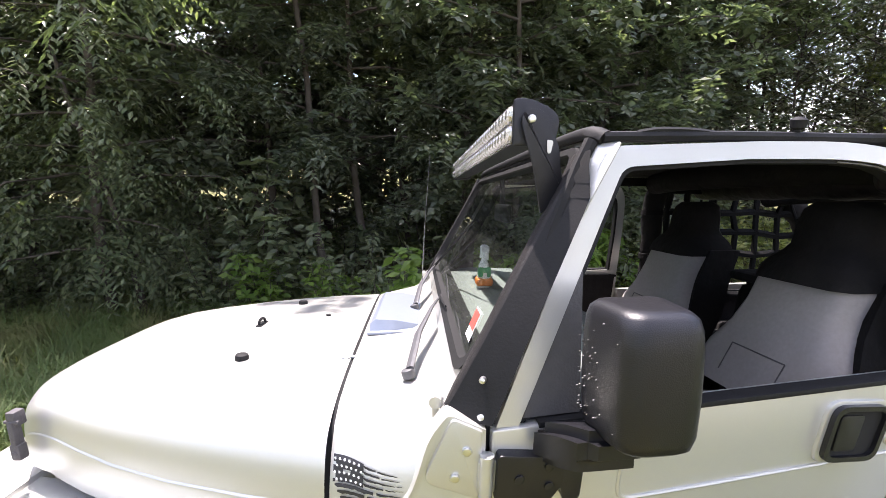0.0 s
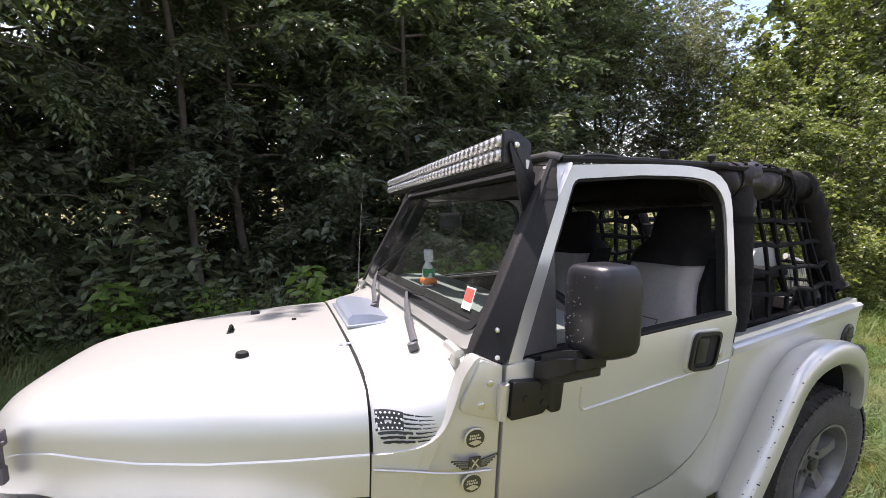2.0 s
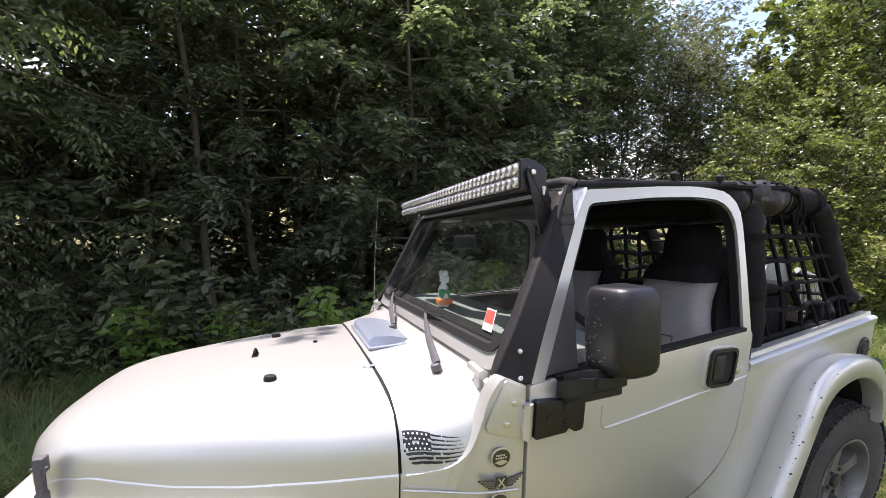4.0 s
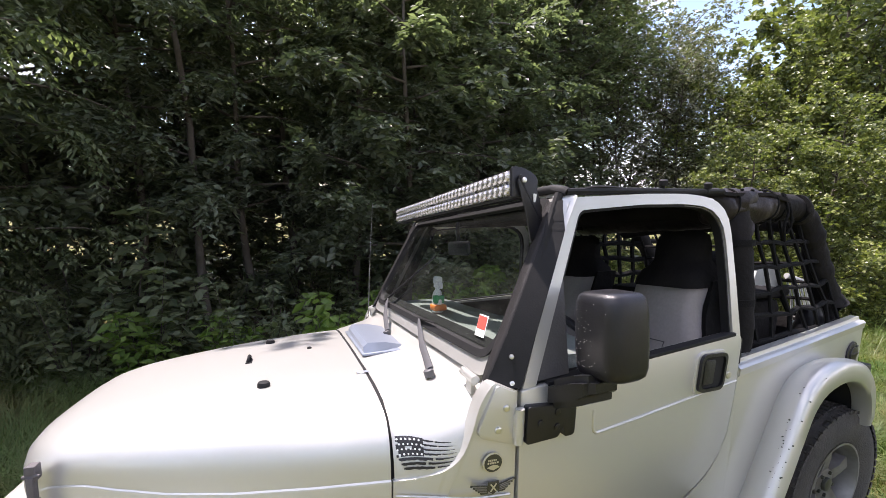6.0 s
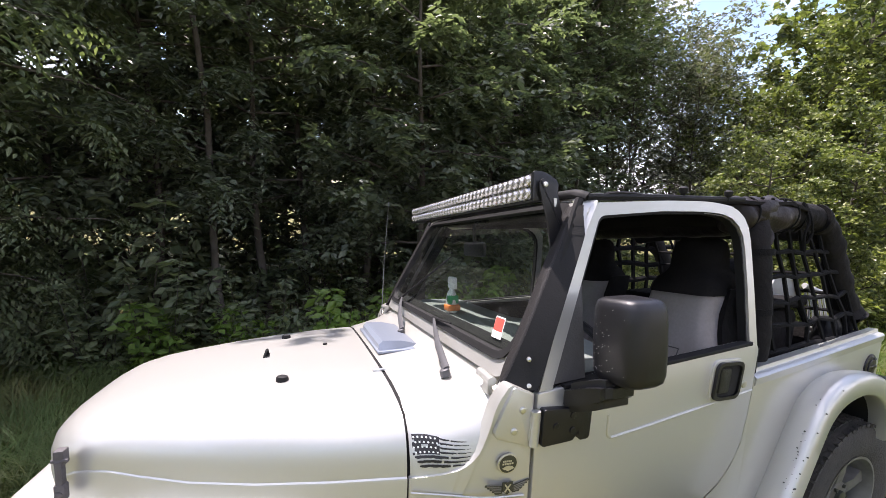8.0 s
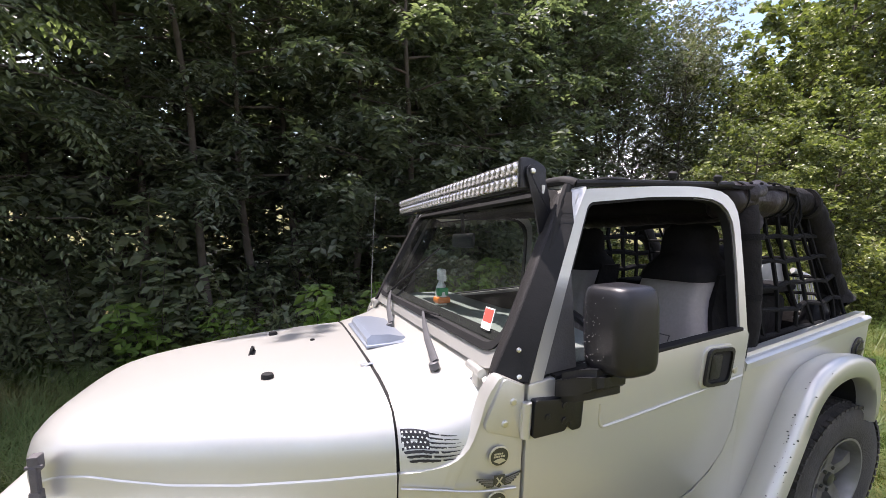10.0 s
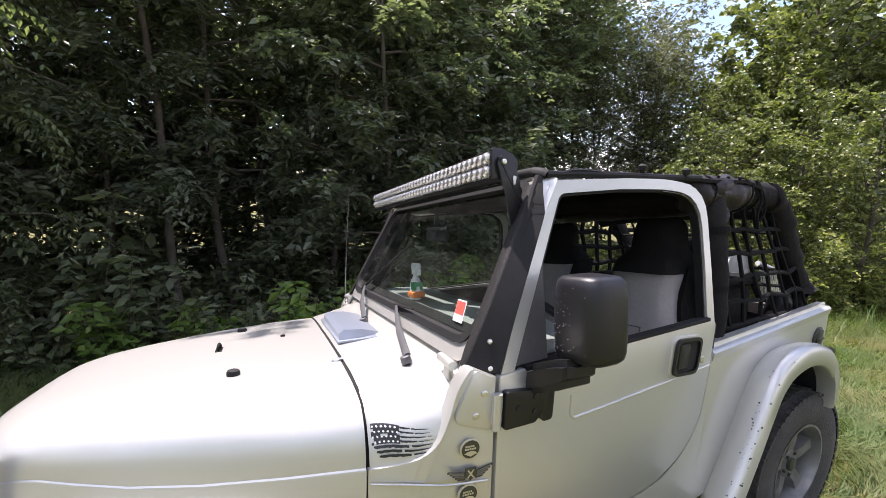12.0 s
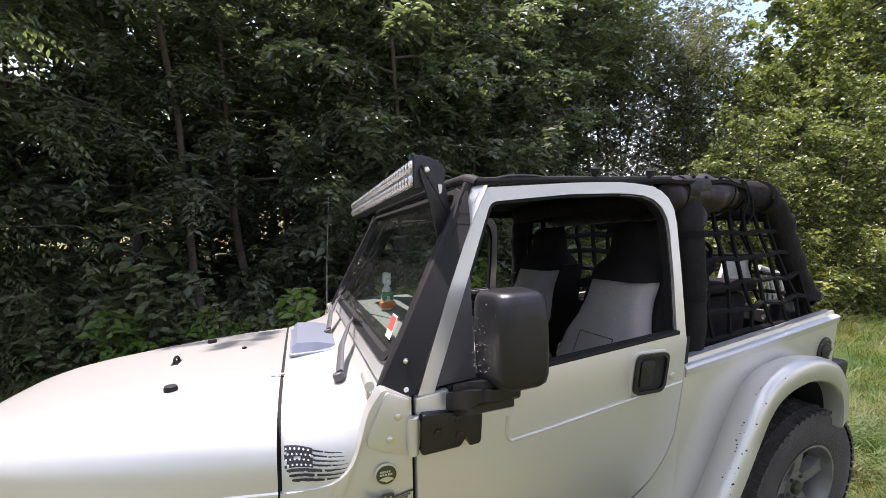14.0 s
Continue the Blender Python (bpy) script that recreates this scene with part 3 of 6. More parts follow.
def make_screen():
    """The windscreen with its frame, pillars and covers."""
    def ring(yb, zb, yt, zt, r, q=None):
        return rounded([(-yb, zb, r), (yb, zb, r), (yt, zt, q or r), (-yt, zt, q or r)], 5)
    outer, inner, edge = ring(0.706, 1.205, 0.668, 1.684, 0.05, 0.022), ring(0.684, 1.262, 0.640, 1.660, 0.075, 0.05), ring(0.700, 1.243, 0.660, 1.673, 0.08, 0.055)
    b = bmesh.new()
    rows = [[b.verts.new((screen_x(z) + d, y, z)) for y, z in o] for o, d in ((outer, 0.05), (outer, 0.0), (inner, 0.0), (inner, 0.05))]
    n = len(outer)
    for p, q in zip(rows, rows[1:] + rows[:1]):
        for i in range(n):
            b.faces.new((p[i], p[(i + 1) % n], q[(i + 1) % n], q[i]))
    bmesh.ops.recalc_face_normals(b, faces=b.faces)
    frame_ob = piece("windscreen_frame", b, PAINT, label="silver windscreen frame with black pillar covers")
    b = bmesh.new()
    rows = [[b.verts.new((screen_x(z) + d, y, z)) for y, z in o] for o, d in ((edge, 0.0), (edge, -0.008), (inner, -0.008), ([(y * 0.995, 1.456 + (z - 1.456) * 0.992) for y, z in inner], 0.008), ([(y * 0.995, 1.456 + (z - 1.456) * 0.992) for y, z in inner], 0.054))]
    for p, q in zip(rows, rows[1:]):
        for i in range(n):
            b.faces.new((p[i], p[(i + 1) % n], q[(i + 1) % n], q[i]))
    bmesh.ops.recalc_face_normals(b, faces=b.faces)
    piece("rubber_gasket", b, RUBBER, frame_ob, "black rubber windscreen gasket")
    b = bmesh.new()
    b.faces.new([b.verts.new((screen_x(z) + 0.006, y, z)) for y, z in inner])
    b.normal_update()
    for f in b.faces:
        if f.normal.x > 0:
            f.normal_flip()
    g = piece("glass", b, GLASS, frame_ob, "tinted windscreen glass")
    g.visible_shadow = False
    # dark band printed along the glass's lower edge
    b = bmesh.new()
    b.faces.new([b.verts.new((screen_x(z) + 0.009, y, z)) for y, z in ((-0.640, 1.266), (0.640, 1.266), (0.660, 1.290), (-0.660, 1.290))])
    piece("glass_band", b, SEAM, frame_ob)
    for s in (0, 1):
        b = bmesh.new()
        loft(b, [[(screen_x(z) - 0.002, -(y - 0.031), z), (screen_x(z) + 0.042, -(y + 0.001), z), (screen_x(z) + 0.046, -(y - 0.003), z), (screen_x(z) + 0.046, -(y - 0.030), z), (screen_x(z) - 0.002, -(y - 0.050), z)] for z, y in ((1.54, 0.725), (1.60, 0.718), (1.64, 0.7135), (1.662, 0.7105), (1.671, 0.706), (1.674, 0.698))])
        piece("frame_corner", mirrored(b) if s else b, PAINT, frame_ob)
    for s in (0, 1):
        b = bmesh.new()
        rings = []
        for z, y_in, y_out, back in ((1.192, 0.712, 0.757, 0.086), (1.24, 0.694, 0.755, 0.081), (1.32, 0.684, 0.748, 0.071), (1.40, 0.674, 0.741, 0.063), (1.55, 0.655, 0.724, 0.050), (1.575, 0.651, 0.721, 0.047), (1.600, 0.649, 0.718, 0.033), (1.630, 0.646, 0.715, 0.015), (1.656, 0.648, 0.7115, 0.004)):
            x = screen_x(z) - 0.010
            rings.append([(x, -y_in, z), (x - 0.002, -(y_out - 0.036), z), (x + 0.001, -(y_out - 0.032), z), (x + 0.004, -(y_out - 0.029), z), (x + back, -(y_out + 0.006), z), (x + back, -(y_out - 0.006), z), (x + 0.012, -(y_out - 0.030), z), (x + 0.006, -y_in, z)])
        loft(b, rings)
        cover = piece("pillar_cover", mirrored(b) if s else b, TEXTURED, frame_ob, "textured black pillar cover with bolts")
        # The side's shade is put in as a separate, darker black sheet.
        b = bmesh.new()
        out = Vector((-0.45, -1, 0.1)).normalized() * 0.0025
        loft(b, [[Vector(r[3]) + out, Vector(r[4]) + out, r[4], r[3]] for r in rings])
        piece("cover_side", mirrored(b) if s else b, RUBBER, cover, "smooth side of the pillar cover, darker black for its shade")
        if not s:
            for x, y, z in ((0.004, -0.756, 1.200), (0.004, -0.752, 1.266), (0.040, -0.748, 1.290)):
                b = bmesh.new()
                disc(b, (x, y + 0.013, z), (-0.4, -1, 0.1), 0.0085 if z < 1.22 else 0.0062, 0.011, 12, 0.004)
                piece("bolt", b, CHROME, cover)
    # Black tubes added to hide the pale inner pillar faces.
    for s in (0, 1):
        b = bmesh.new()
        tube(b, [(0.070, -0.668, 1.24), (0.150, -0.650, 1.40), (0.235, -0.630, 1.57), (0.270, -0.622, 1.645)], 0.026, 10, 0.8)
        piece("pillar_mask", mirrored(b) if s else b, FABRIC, frame_ob, "black tube added over the inner pillar")
    b = bmesh.new()
    tube(b, smooth_path([(0.215, -0.69, 1.680), (0.205, -0.665, 1.690), (0.200, -0.60, 1.696), (0.198, -0.30, 1.700), (0.198, 0.30, 1.700), (0.200, 0.60, 1.696), (0.215, 0.69, 1.680)], 5), 0.015, 10, 0.8)
    piece("header_seal", b, RUBBER, frame_ob)
    b = bmesh.new()
    def on_glass(y0, y1, z0, z1, d):
        lean = [0.38 * (z - 1.285) for z in (z0, z0, z1, z1)]
        return [b.verts.new((screen_x(z) + d, y + k, z)) for (y, z), k in zip(((y0, z0), (y1, z0), (y1, z1), (y0, z1)), lean)]
    b.faces.new(on_glass(-0.602, -0.544, 1.285, 1.340, 0.003))
    st = piece("sticker", b, WHITE, frame_ob, "red and white sticker on the glass")
    b = bmesh.new()
    b.faces.new(on_glass(-0.599, -0.547, 1.304, 1.337, 0.0015))
    piece("sticker_print", b, STICKRED, st)
    return frame_ob


def make_light_bar():
    b = bmesh.new()
    x0, x1, z0, z1 = 0.060, 0.132, 1.672, 1.745
    far = 0.590

    loft(b, [[(x0, y, z0), (x1 - 0.01, y, z0 + 0.006), (x1, y, z0 + 0.02), (x1, y, z1 - 0.02), (x1 - 0.012, y, z1 - 0.004), (x0 + 0.002, y, z1), (x0, y, z1)] for y in (-0.645, far)])
    bar = piece("light_bar", b, PLASTIC, label="long black roof light bar with two rows of clear lenses")
    for y in (-0.652, far):
        b = bmesh.new()
        plate(b, rounded([(x0 - 0.004, z0 - 0.004, 0.006), (x1 + 0.004, z0 - 0.004, 0.02), (x1 + 0.012, z1 - 0.02, 0.02), (x0 + 0.03, z1 + 0.006, 0.02), (x0 - 0.004, z1 + 0.004, 0.006)]), lambda x, z: y, 0.008, 0.002)
        piece("end_cap", b, PLASTIC, bar)
    b = bmesh.new()
    box(b, x0 - 0.002, x0 + 0.002, -0.637, far - 0.008, z0 + 0.002, z1 - 0.003)
    piece("reflector", b, LENS, bar, "bright reflector strip")
    b = bmesh.new()
    n = 10
    loft(b, [[(-0.010 * h, 0.0165 * r * math.cos(6.283 * (k + 0.5) / n), 0.0148 * r * math.sin(6.283 * (k + 0.5) / n)) for k in range(n)] for r, h in ((1.08, 0), (0.95, 0.45), (0.6, 0.9), (0.1, 1.0))])
    b.transform(VIEW_FIT.to_3x3().to_4x4())
    me = bpy.data.meshes.new("lens")
    b.to_mesh(me)
    b.free()
    me.materials.append(LENS)
    for j in range(2):
        for i in range(37):
            ob = new("lens", me)
            ob.parent = bar
            y = -0.62 + i * (far + 0.595) / 36
            ob.location = fit_to_view((x0 - 0.003, y, z0 + 0.0195 + j * 0.034))
            ob.scale = (1, 1.03, 1)
    b = bmesh.new()
    plate(b, rounded([(0.066, 1.712, 0.014), (0.080, 1.732, 0.014), (0.112, 1.728, 0.016), (0.140, 1.665, 0.01), (0.150, 1.60, 0.01), (0.132, 1.565, 0.008), (0.112, 1.545, 0.006), (0.094, 1.63, 0.01)]), lambda x, z: -0.664, 0.006, 0.0015)
    br = piece("bracket", b, PLASTIC, bar, "black steel light bracket")
    b = bmesh.new()
    plate(b, rounded([(0.116, 1.678, 0.003), (0.128, 1.676, 0.003), (0.124, 1.654, 0.003), (0.118, 1.654, 0.003)]), lambda x, z: -0.6665, 0.002)
    piece("bracket_slot", b, PAINT, br)
    b = bmesh.new()
    disc(b, (0.086, -0.662, 1.712), (0, -1, 0), 0.0075, 0.010, 10, 0.003)
    piece("bolt", b, CHROME, br)


def make_door(s):
    """Near door (s = 0) or far door (s = 1)."""
    flip = mirrored if s else (lambda q: q)
    b = bmesh.new()
    plate(b, rounded([(0.018, 1.184, 0.006), (0.029, 0.655, 0.01), (0.43, 0.662, 0.03), (0.66, 0.675, 0.06), (0.80, 0.745, 0.055), (0.868, 0.84, 0.055), (0.888, 1.0, 0.04), (0.893, 1.216, 0.035), (0.84, 1.216, 0.0)], 5),
          lambda x, z: -0.767, 0.05, 0.006)
    door = piece("door", flip(b), PAINT, label="silver-white half door with open window and black handle")
    b = bmesh.new()
    plate(b, rounded([(0.05, 1.19, 0.01), (0.05, 0.68, 0.02), (0.60, 0.68, 0.05), (0.80, 0.80, 0.07), (0.87, 1.0, 0.04), (0.875, 1.195, 0.02)]), lambda x, z: -0.712, 0.012, 0.0)
    box(b, 0.04, 0.885, -0.730, -0.700, 1.180, 1.192, 0.005)
    piece("door_trim", flip(b), FABRIC, door, "black inner door trim")
    # pressed line
    b = bmesh.new()
    tube(b, smooth_path([(0.262, -0.7640, 1.085), (0.262, -0.7650, 1.040), (0.272, -0.7656, 1.018), (0.31, -0.7660, 1.016), (0.55, -0.7660, 1.030), (0.884, -0.7660, 1.050)], 5), 0.0048, 8)
    piece("pressed_line", flip(b), PAINT, door)
    outer = rounded([(0.026, 1.186, 0), (0.214, 1.665, 0.03), (0.50, 1.683, 0), (0.72, 1.690, 0.09), (0.885, 1.66, 0.10), (0.893, 1.40, 0.03), (0.893, 1.20, 0)], 4)
    inner = rounded([(0.066, 1.186, 0), (0.244, 1.630, 0.02), (0.48, 1.650, 0), (0.71, 1.656, 0.08), (0.853, 1.632, 0.10), (0.858, 1.40, 0.03), (0.853, 1.20, 0)], 4)
    b = bmesh.new()
    hoop(b, outer, inner, upper, 0.035)
    fr = piece("window_frame", flip(b), PAINT, door)
    b = bmesh.new()
    seal = [((x - 0.49) * 0.972 + 0.491, (z - 1.2) * 0.984 + 1.2) for x, z in inner]
    hoop(b, inner, seal, lambda x, z: upper(x, z) + 0.008, 0.03)
    piece("window_seal", flip(b), RUBBER, door, "black rubber window seal")
    b = bmesh.new()
    tube(b, [(x, upper(x, z) + 0.006, z) for x, z in [((x - 0.49) * 0.984 + 0.491, (z - 1.2) * 0.990 + 1.2) for x, z in inner][8:]], 0.0016, 5)
    piece("seal_bead", flip(b), ALLOY, door, "thin bright bead in the window seal")
    b = bmesh.new()
    tube(b, [(0.004, -0.742, 1.19), (0.080, -0.716, 1.40), (0.170, -0.688, 1.63), (0.192, -0.682, 1.675)], 0.013, 8)
    piece("door_seal", flip(b), SEAM, door, "black rubber door seal")
    b = bmesh.new()
    plate(b, [(0.10, 1.182), (0.856, 1.2105), (0.856, 1.2225), (0.10, 1.194)], lambda x, z: -0.7690, 0.036, 0.003)
    piece("belt_strip", flip(b), RUBBER, door)
    b = bmesh.new()
    plate(b, [(0.074, 1.196), (0.178, 1.20), (0.178, 1.47)], lambda x, z: upper(x, z) + 0.006, 0.02)
    piece("quarter_panel", flip(b), PANEL, door, "grey window corner panel")
    b = bmesh.new()
    plate(b, rounded([(0.657, 1.045, 0.03), (0.800, 1.034, 0.03), (0.812, 1.176, 0.03), (0.666, 1.187, 0.03)]), lambda x, z: -0.773, 0.010, 0.006)
    bez = piece("handle_bezel", flip(b), PAINT, door)
    b = bmesh.new()
    outer_h = rounded([(0.666, 1.053, 0.028), (0.793, 1.043, 0.028), (0.804, 1.168, 0.028), (0.674, 1.178, 0.028)], 5)
    inner_h = rounded([(0.677, 1.063, 0.022), (0.784, 1.055, 0.022), (0.793, 1.158, 0.022), (0.683, 1.167, 0.022)], 5)
    hoop(b, outer_h, inner_h, lambda x, z: -0.784, 0.012)
    piece("handle_rim", flip(b), PLASTIC, door, "black rounded handle rim")
    b = bmesh.new()
    plate(b, inner_h, lambda x, z: -0.7755, 0.002)
    piece("handle_dish", flip(b), SEAM, door, "black handle recess")
    b = bmesh.new()
    plate(b, rounded([(0.688, 1.074, 0.010), (0.744, 1.069, 0.010), (0.750, 1.150, 0.010), (0.692, 1.155, 0.010)]), lambda x, z: -0.781 + 0.05 * (x - 0.69), 0.004, 0.003)
    piece("handle", flip(b), PLASTIC, door, "black paddle door handle")
    b = bmesh.new()
    disc(b, (0.838, -0.766, 1.078), (0, -1, 0), 0.0125, 0.005, 16, 0.002)
    piece("door_lock", flip(b), PALE, door)
    for z in (1.10, 0.70):
        b = bmesh.new()
        tube(b, [(0.010, -0.777, z - 0.045), (0.010, -0.777, z + 0.045)], 0.0125, 12)
        box(b, -0.004, 0.05, -0.777, -0.764, z - 0.032, z + 0.032, 0.003)
        piece("hinge", flip(b), PAINT, door, "silver door hinge")
    if s == 0:
        b = bmesh.new()
        plate(b, rounded([(0.026, 1.150, 0.01), (0.026, 1.052, 0.01), (0.125, 1.050, 0.008), (0.142, 1.075, 0.006), (0.148, 1.046, 0.006), (0.180, 1.045, 0.012), (0.182, 1.130, 0.015), (0.14, 1.135, 0.01)]), lambda x, z: -0.790, 0.022, 0.005)
        for x, z in ((0.066, 1.10), (0.118, 1.120), (0.120, 1.080)):
            disc(b, (x, -0.789, z), (0, -1, 0), 0.009, 0.004, 10, 0.001)
        mount = piece("mirror_mount", b, PLASTIC, door, "black plastic mirror bracket")
        b = bmesh.new()
        loft(b, [[(x0, y, z0), (x1, y, z0 - 0.004), (x1, y, z1 - 0.004), (x0, y, z1)] for y, x0, x1, z0, z1 in ((-0.772, 0.080, 0.200, 1.130, 1.200), (-0.80, 0.090, 0.218, 1.134, 1.212), (-0.83, 0.104, 0.232, 1.144, 1.224), (-0.858, 0.120, 0.242, 1.156, 1.230), (-0.880, 0.140, 0.242, 1.172, 1.230))])
        bmesh.ops.bevel(b, geom=[e for e in b.edges if e.calc_face_angle(0) > 0.6], offset=0.017, segments=4, affect="EDGES")
        piece("mirror_arm", b, PLASTIC, mount)
        b = bmesh.new()
        rings = []
        for z, k in ((1.214, 0.55), (1.217, 0.78), (1.226, 0.92), (1.245, 0.985), (1.30, 1.01), (1.37, 1.0), (1.398, 0.965), (1.413, 0.90), (1.421, 0.78), (1.424, 0.55)):
            o = rounded([(0.130, -0.968, 0.035), (0.214, -0.972, 0.022), (0.222, -0.858, 0.022), (0.112, -0.852, 0.040)], 5)
            rings.append([(0.214 + (x - 0.168) * k * 1.32 + 0.03 * (1.32 - z), -0.866 + (y + 0.912) * k * 1.26, z) for x, y in o])
        loft(b, rings)
        piece("mirror_housing", b, PLASTIC, mount, "black textured mirror housing with mud specks", 60)
        b = bmesh.new()
        rnd = random.Random(9)
        for _ in range(50):
            t, z, r = min(1, abs(rnd.gauss(0.25, 0.35))), rnd.uniform(1.245, 1.40), rnd.uniform(0.0004, 0.0013)
            x, y = 0.1405 + 0.020 * t + 0.03 * (1.32 - z), -0.815 - 0.09 * t
            disc(b, (x + 0.0015, y, z), (-1, -0.2, 0), r, 0.003, 5)
        tagged(piece("mud_specks", b, ALLOY, mount), kind="stuff")
    return door


def make_tub():
    """Rear body: flanks, rails, floor, tail."""
    b = bmesh.new()
    out = rounded([(0.898, 1.092, 0), (1.945, 1.138, 0.02), (1.955, 0.60, 0.03), (1.905, 0.58, 0), (1.87, 0.78, 0), (1.77, 0.90, 0), (1.62, 0.955, 0), (1.44, 0.945, 0), (1.29, 0.88, 0), (1.18, 0.74, 0), (1.10, 0.58, 0), (1.06, 0.52, 0), (0.898, 0.52, 0)], 3)
    # split the length so that the flank follows its bend
    plate(b, out, flank, 0.025, 0.004)
    tub = piece("tub_side", b, PAINT, label="silver-white rear flank")
    b = bmesh.new()
    plate(b, out, flank, 0.025, 0.004)
    piece("tub_side", mirrored(b), PAINT)
    for s in (0, 1):
        b = bmesh.new()
        loft(b, [[(x, side_y(x) - 0.003, 1.092 + k), (x, side_y(x) - 0.006, 1.118 + k), (x, side_y(x) + 0.004, 1.126 + k), (x, side_y(x) + 0.022, 1.128 + k), (x, side_y(x) + 0.026, 1.142 + k), (x, side_y(x) + 0.062, 1.142 + k), (x, side_y(x) + 0.066, 1.08 + k), (x, side_y(x) + 0.02, 1.08 + k)] for x, k in ((0.90, -0.03), (1.25, -0.014), (1.6, 0.003), (1.948, 0.020))])
        piece("tub_rail", mirrored(b) if s else b, PAINT, label="silver-white body rail")
    b = bmesh.new()
    box(b, 1.92, 1.955, -0.65, 0.65, 0.58, 1.135, 0.01)
    piece("tailgate", b, PAINT)
    b = bmesh.new()
    box(b, 0.0, 1.935, -0.67, 0.67, 0.56, 0.60)
    box(b, -0.02, 0.02, -0.74, 0.74, 0.45, 1.19)
    piece("floor_pan", b, FABRIC, label="black carpeted floor")
    for x0, x1, y0, y1 in ((0.95, 1.90, 0.585, 0.600), (1.902, 1.917, -0.60, 0.60)):
        b = bmesh.new()
        box(b, x0, x1, y0, y1, 0.602, 1.125, 0.004)
        piece("side_lining", b, FABRIC, label="black lining of the load bed")
    for s in (0, 1):
        b = bmesh.new()
        edge = [(0.004, 0.648), (0.43, 0.655)] + [(x + 0.007 * (z < 0.9), z - 0.007 * (x < 0.85)) for x, z in ((0.60, 0.672), (0.69, 0.690), (0.77, 0.735), (0.825, 0.790), (0.866, 0.860), (0.8855, 0.96))] + [(0.8925, 1.05), (0.8935, 1.09)]
        loft(b, [[(x, -0.7655, z), (min(0.8975, x + 0.02) if z > 0.9 else x, -0.7655, 0.48), (x, -0.735, 0.48), (x, -0.735, z)] for x, z in edge] + [[(0.8975, -0.7655, 1.09), (0.8975, -0.7655, 0.48), (0.8975, -0.735, 0.48), (0.8975, -0.735, 1.09)]])
        box(b, 0.870, 0.8975, -0.7635, -0.740, 0.84, 1.09)
        piece("sill", mirrored(b) if s else b, PAINT)
    b = bmesh.new()
    plate(b, rounded([(-0.001, 1.19, 0), (-0.001, 0.60, 0), (0.03, 0.60, 0), (0.93, 0.60, 0), (0.93, 1.19, 0)]), lambda x, z: -0.745, 0.006)
    piece("door_gap", b, SEAM)
    b = bmesh.new()
    tube(b, smooth_path([(0.06, -0.72, 0.47), (0.12, -0.775, 0.455), (0.82, -0.775, 0.455), (0.88, -0.72, 0.47)], 5), 0.024, 12)
    piece("side_step", b, PLASTIC, label="black tubular side step")
    # fuel cap
    b = bmesh.new()
    y = side_y(1.845)
    disc(b, (1.845, y + 0.004, 1.003), (0.087, -1, 0), 0.058, 0.012, 24, 0.004)
    cap = piece("fuel_flap", b, PLASTIC, label="black round fuel filler flap")
    for k in range(8):
        b = bmesh.new()
        disc(b, (1.845 + 0.047 * math.cos(k * 0.785), y - 0.006, 1.003 + 0.047 * math.sin(k * 0.785)), (0.087, -1, 0), 0.006, 0.005, 8, 0.002)
        piece("flap_bolt", b, ALLOY, cap)
    b = bmesh.new()
    disc(b, (1.845, y - 0.006, 1.003), (0.087, -1, 0), 0.034, 0.007, 18, 0.003)
    box(b, 1.815, 1.875, y - 0.016, y - 0.008, 0.996, 1.010, 0.003)
    piece("flap_latch", b, PLASTIC, cap)
    # tail lamp
    b = bmesh.new()
    box(b, 1.957, 2.045, -0.695, -0.56, 0.76, 0.935, 0.014)
    lamp = piece("tail_lamp", b, PLASTIC, label="dark red tail lamp")
    b = bmesh.new()
    box(b, 2.025, 2.052, -0.687, -0.568, 0.77, 0.925, 0.01)
    piece("lamp_lens", b, RED, lamp)
    b = bmesh.new()
    box(b, 1.957, 2.027, -0.70, 0.68, 0.52, 0.64, 0.02)
    piece("rear_bumper", b, PLASTIC, label="black rear bumper")


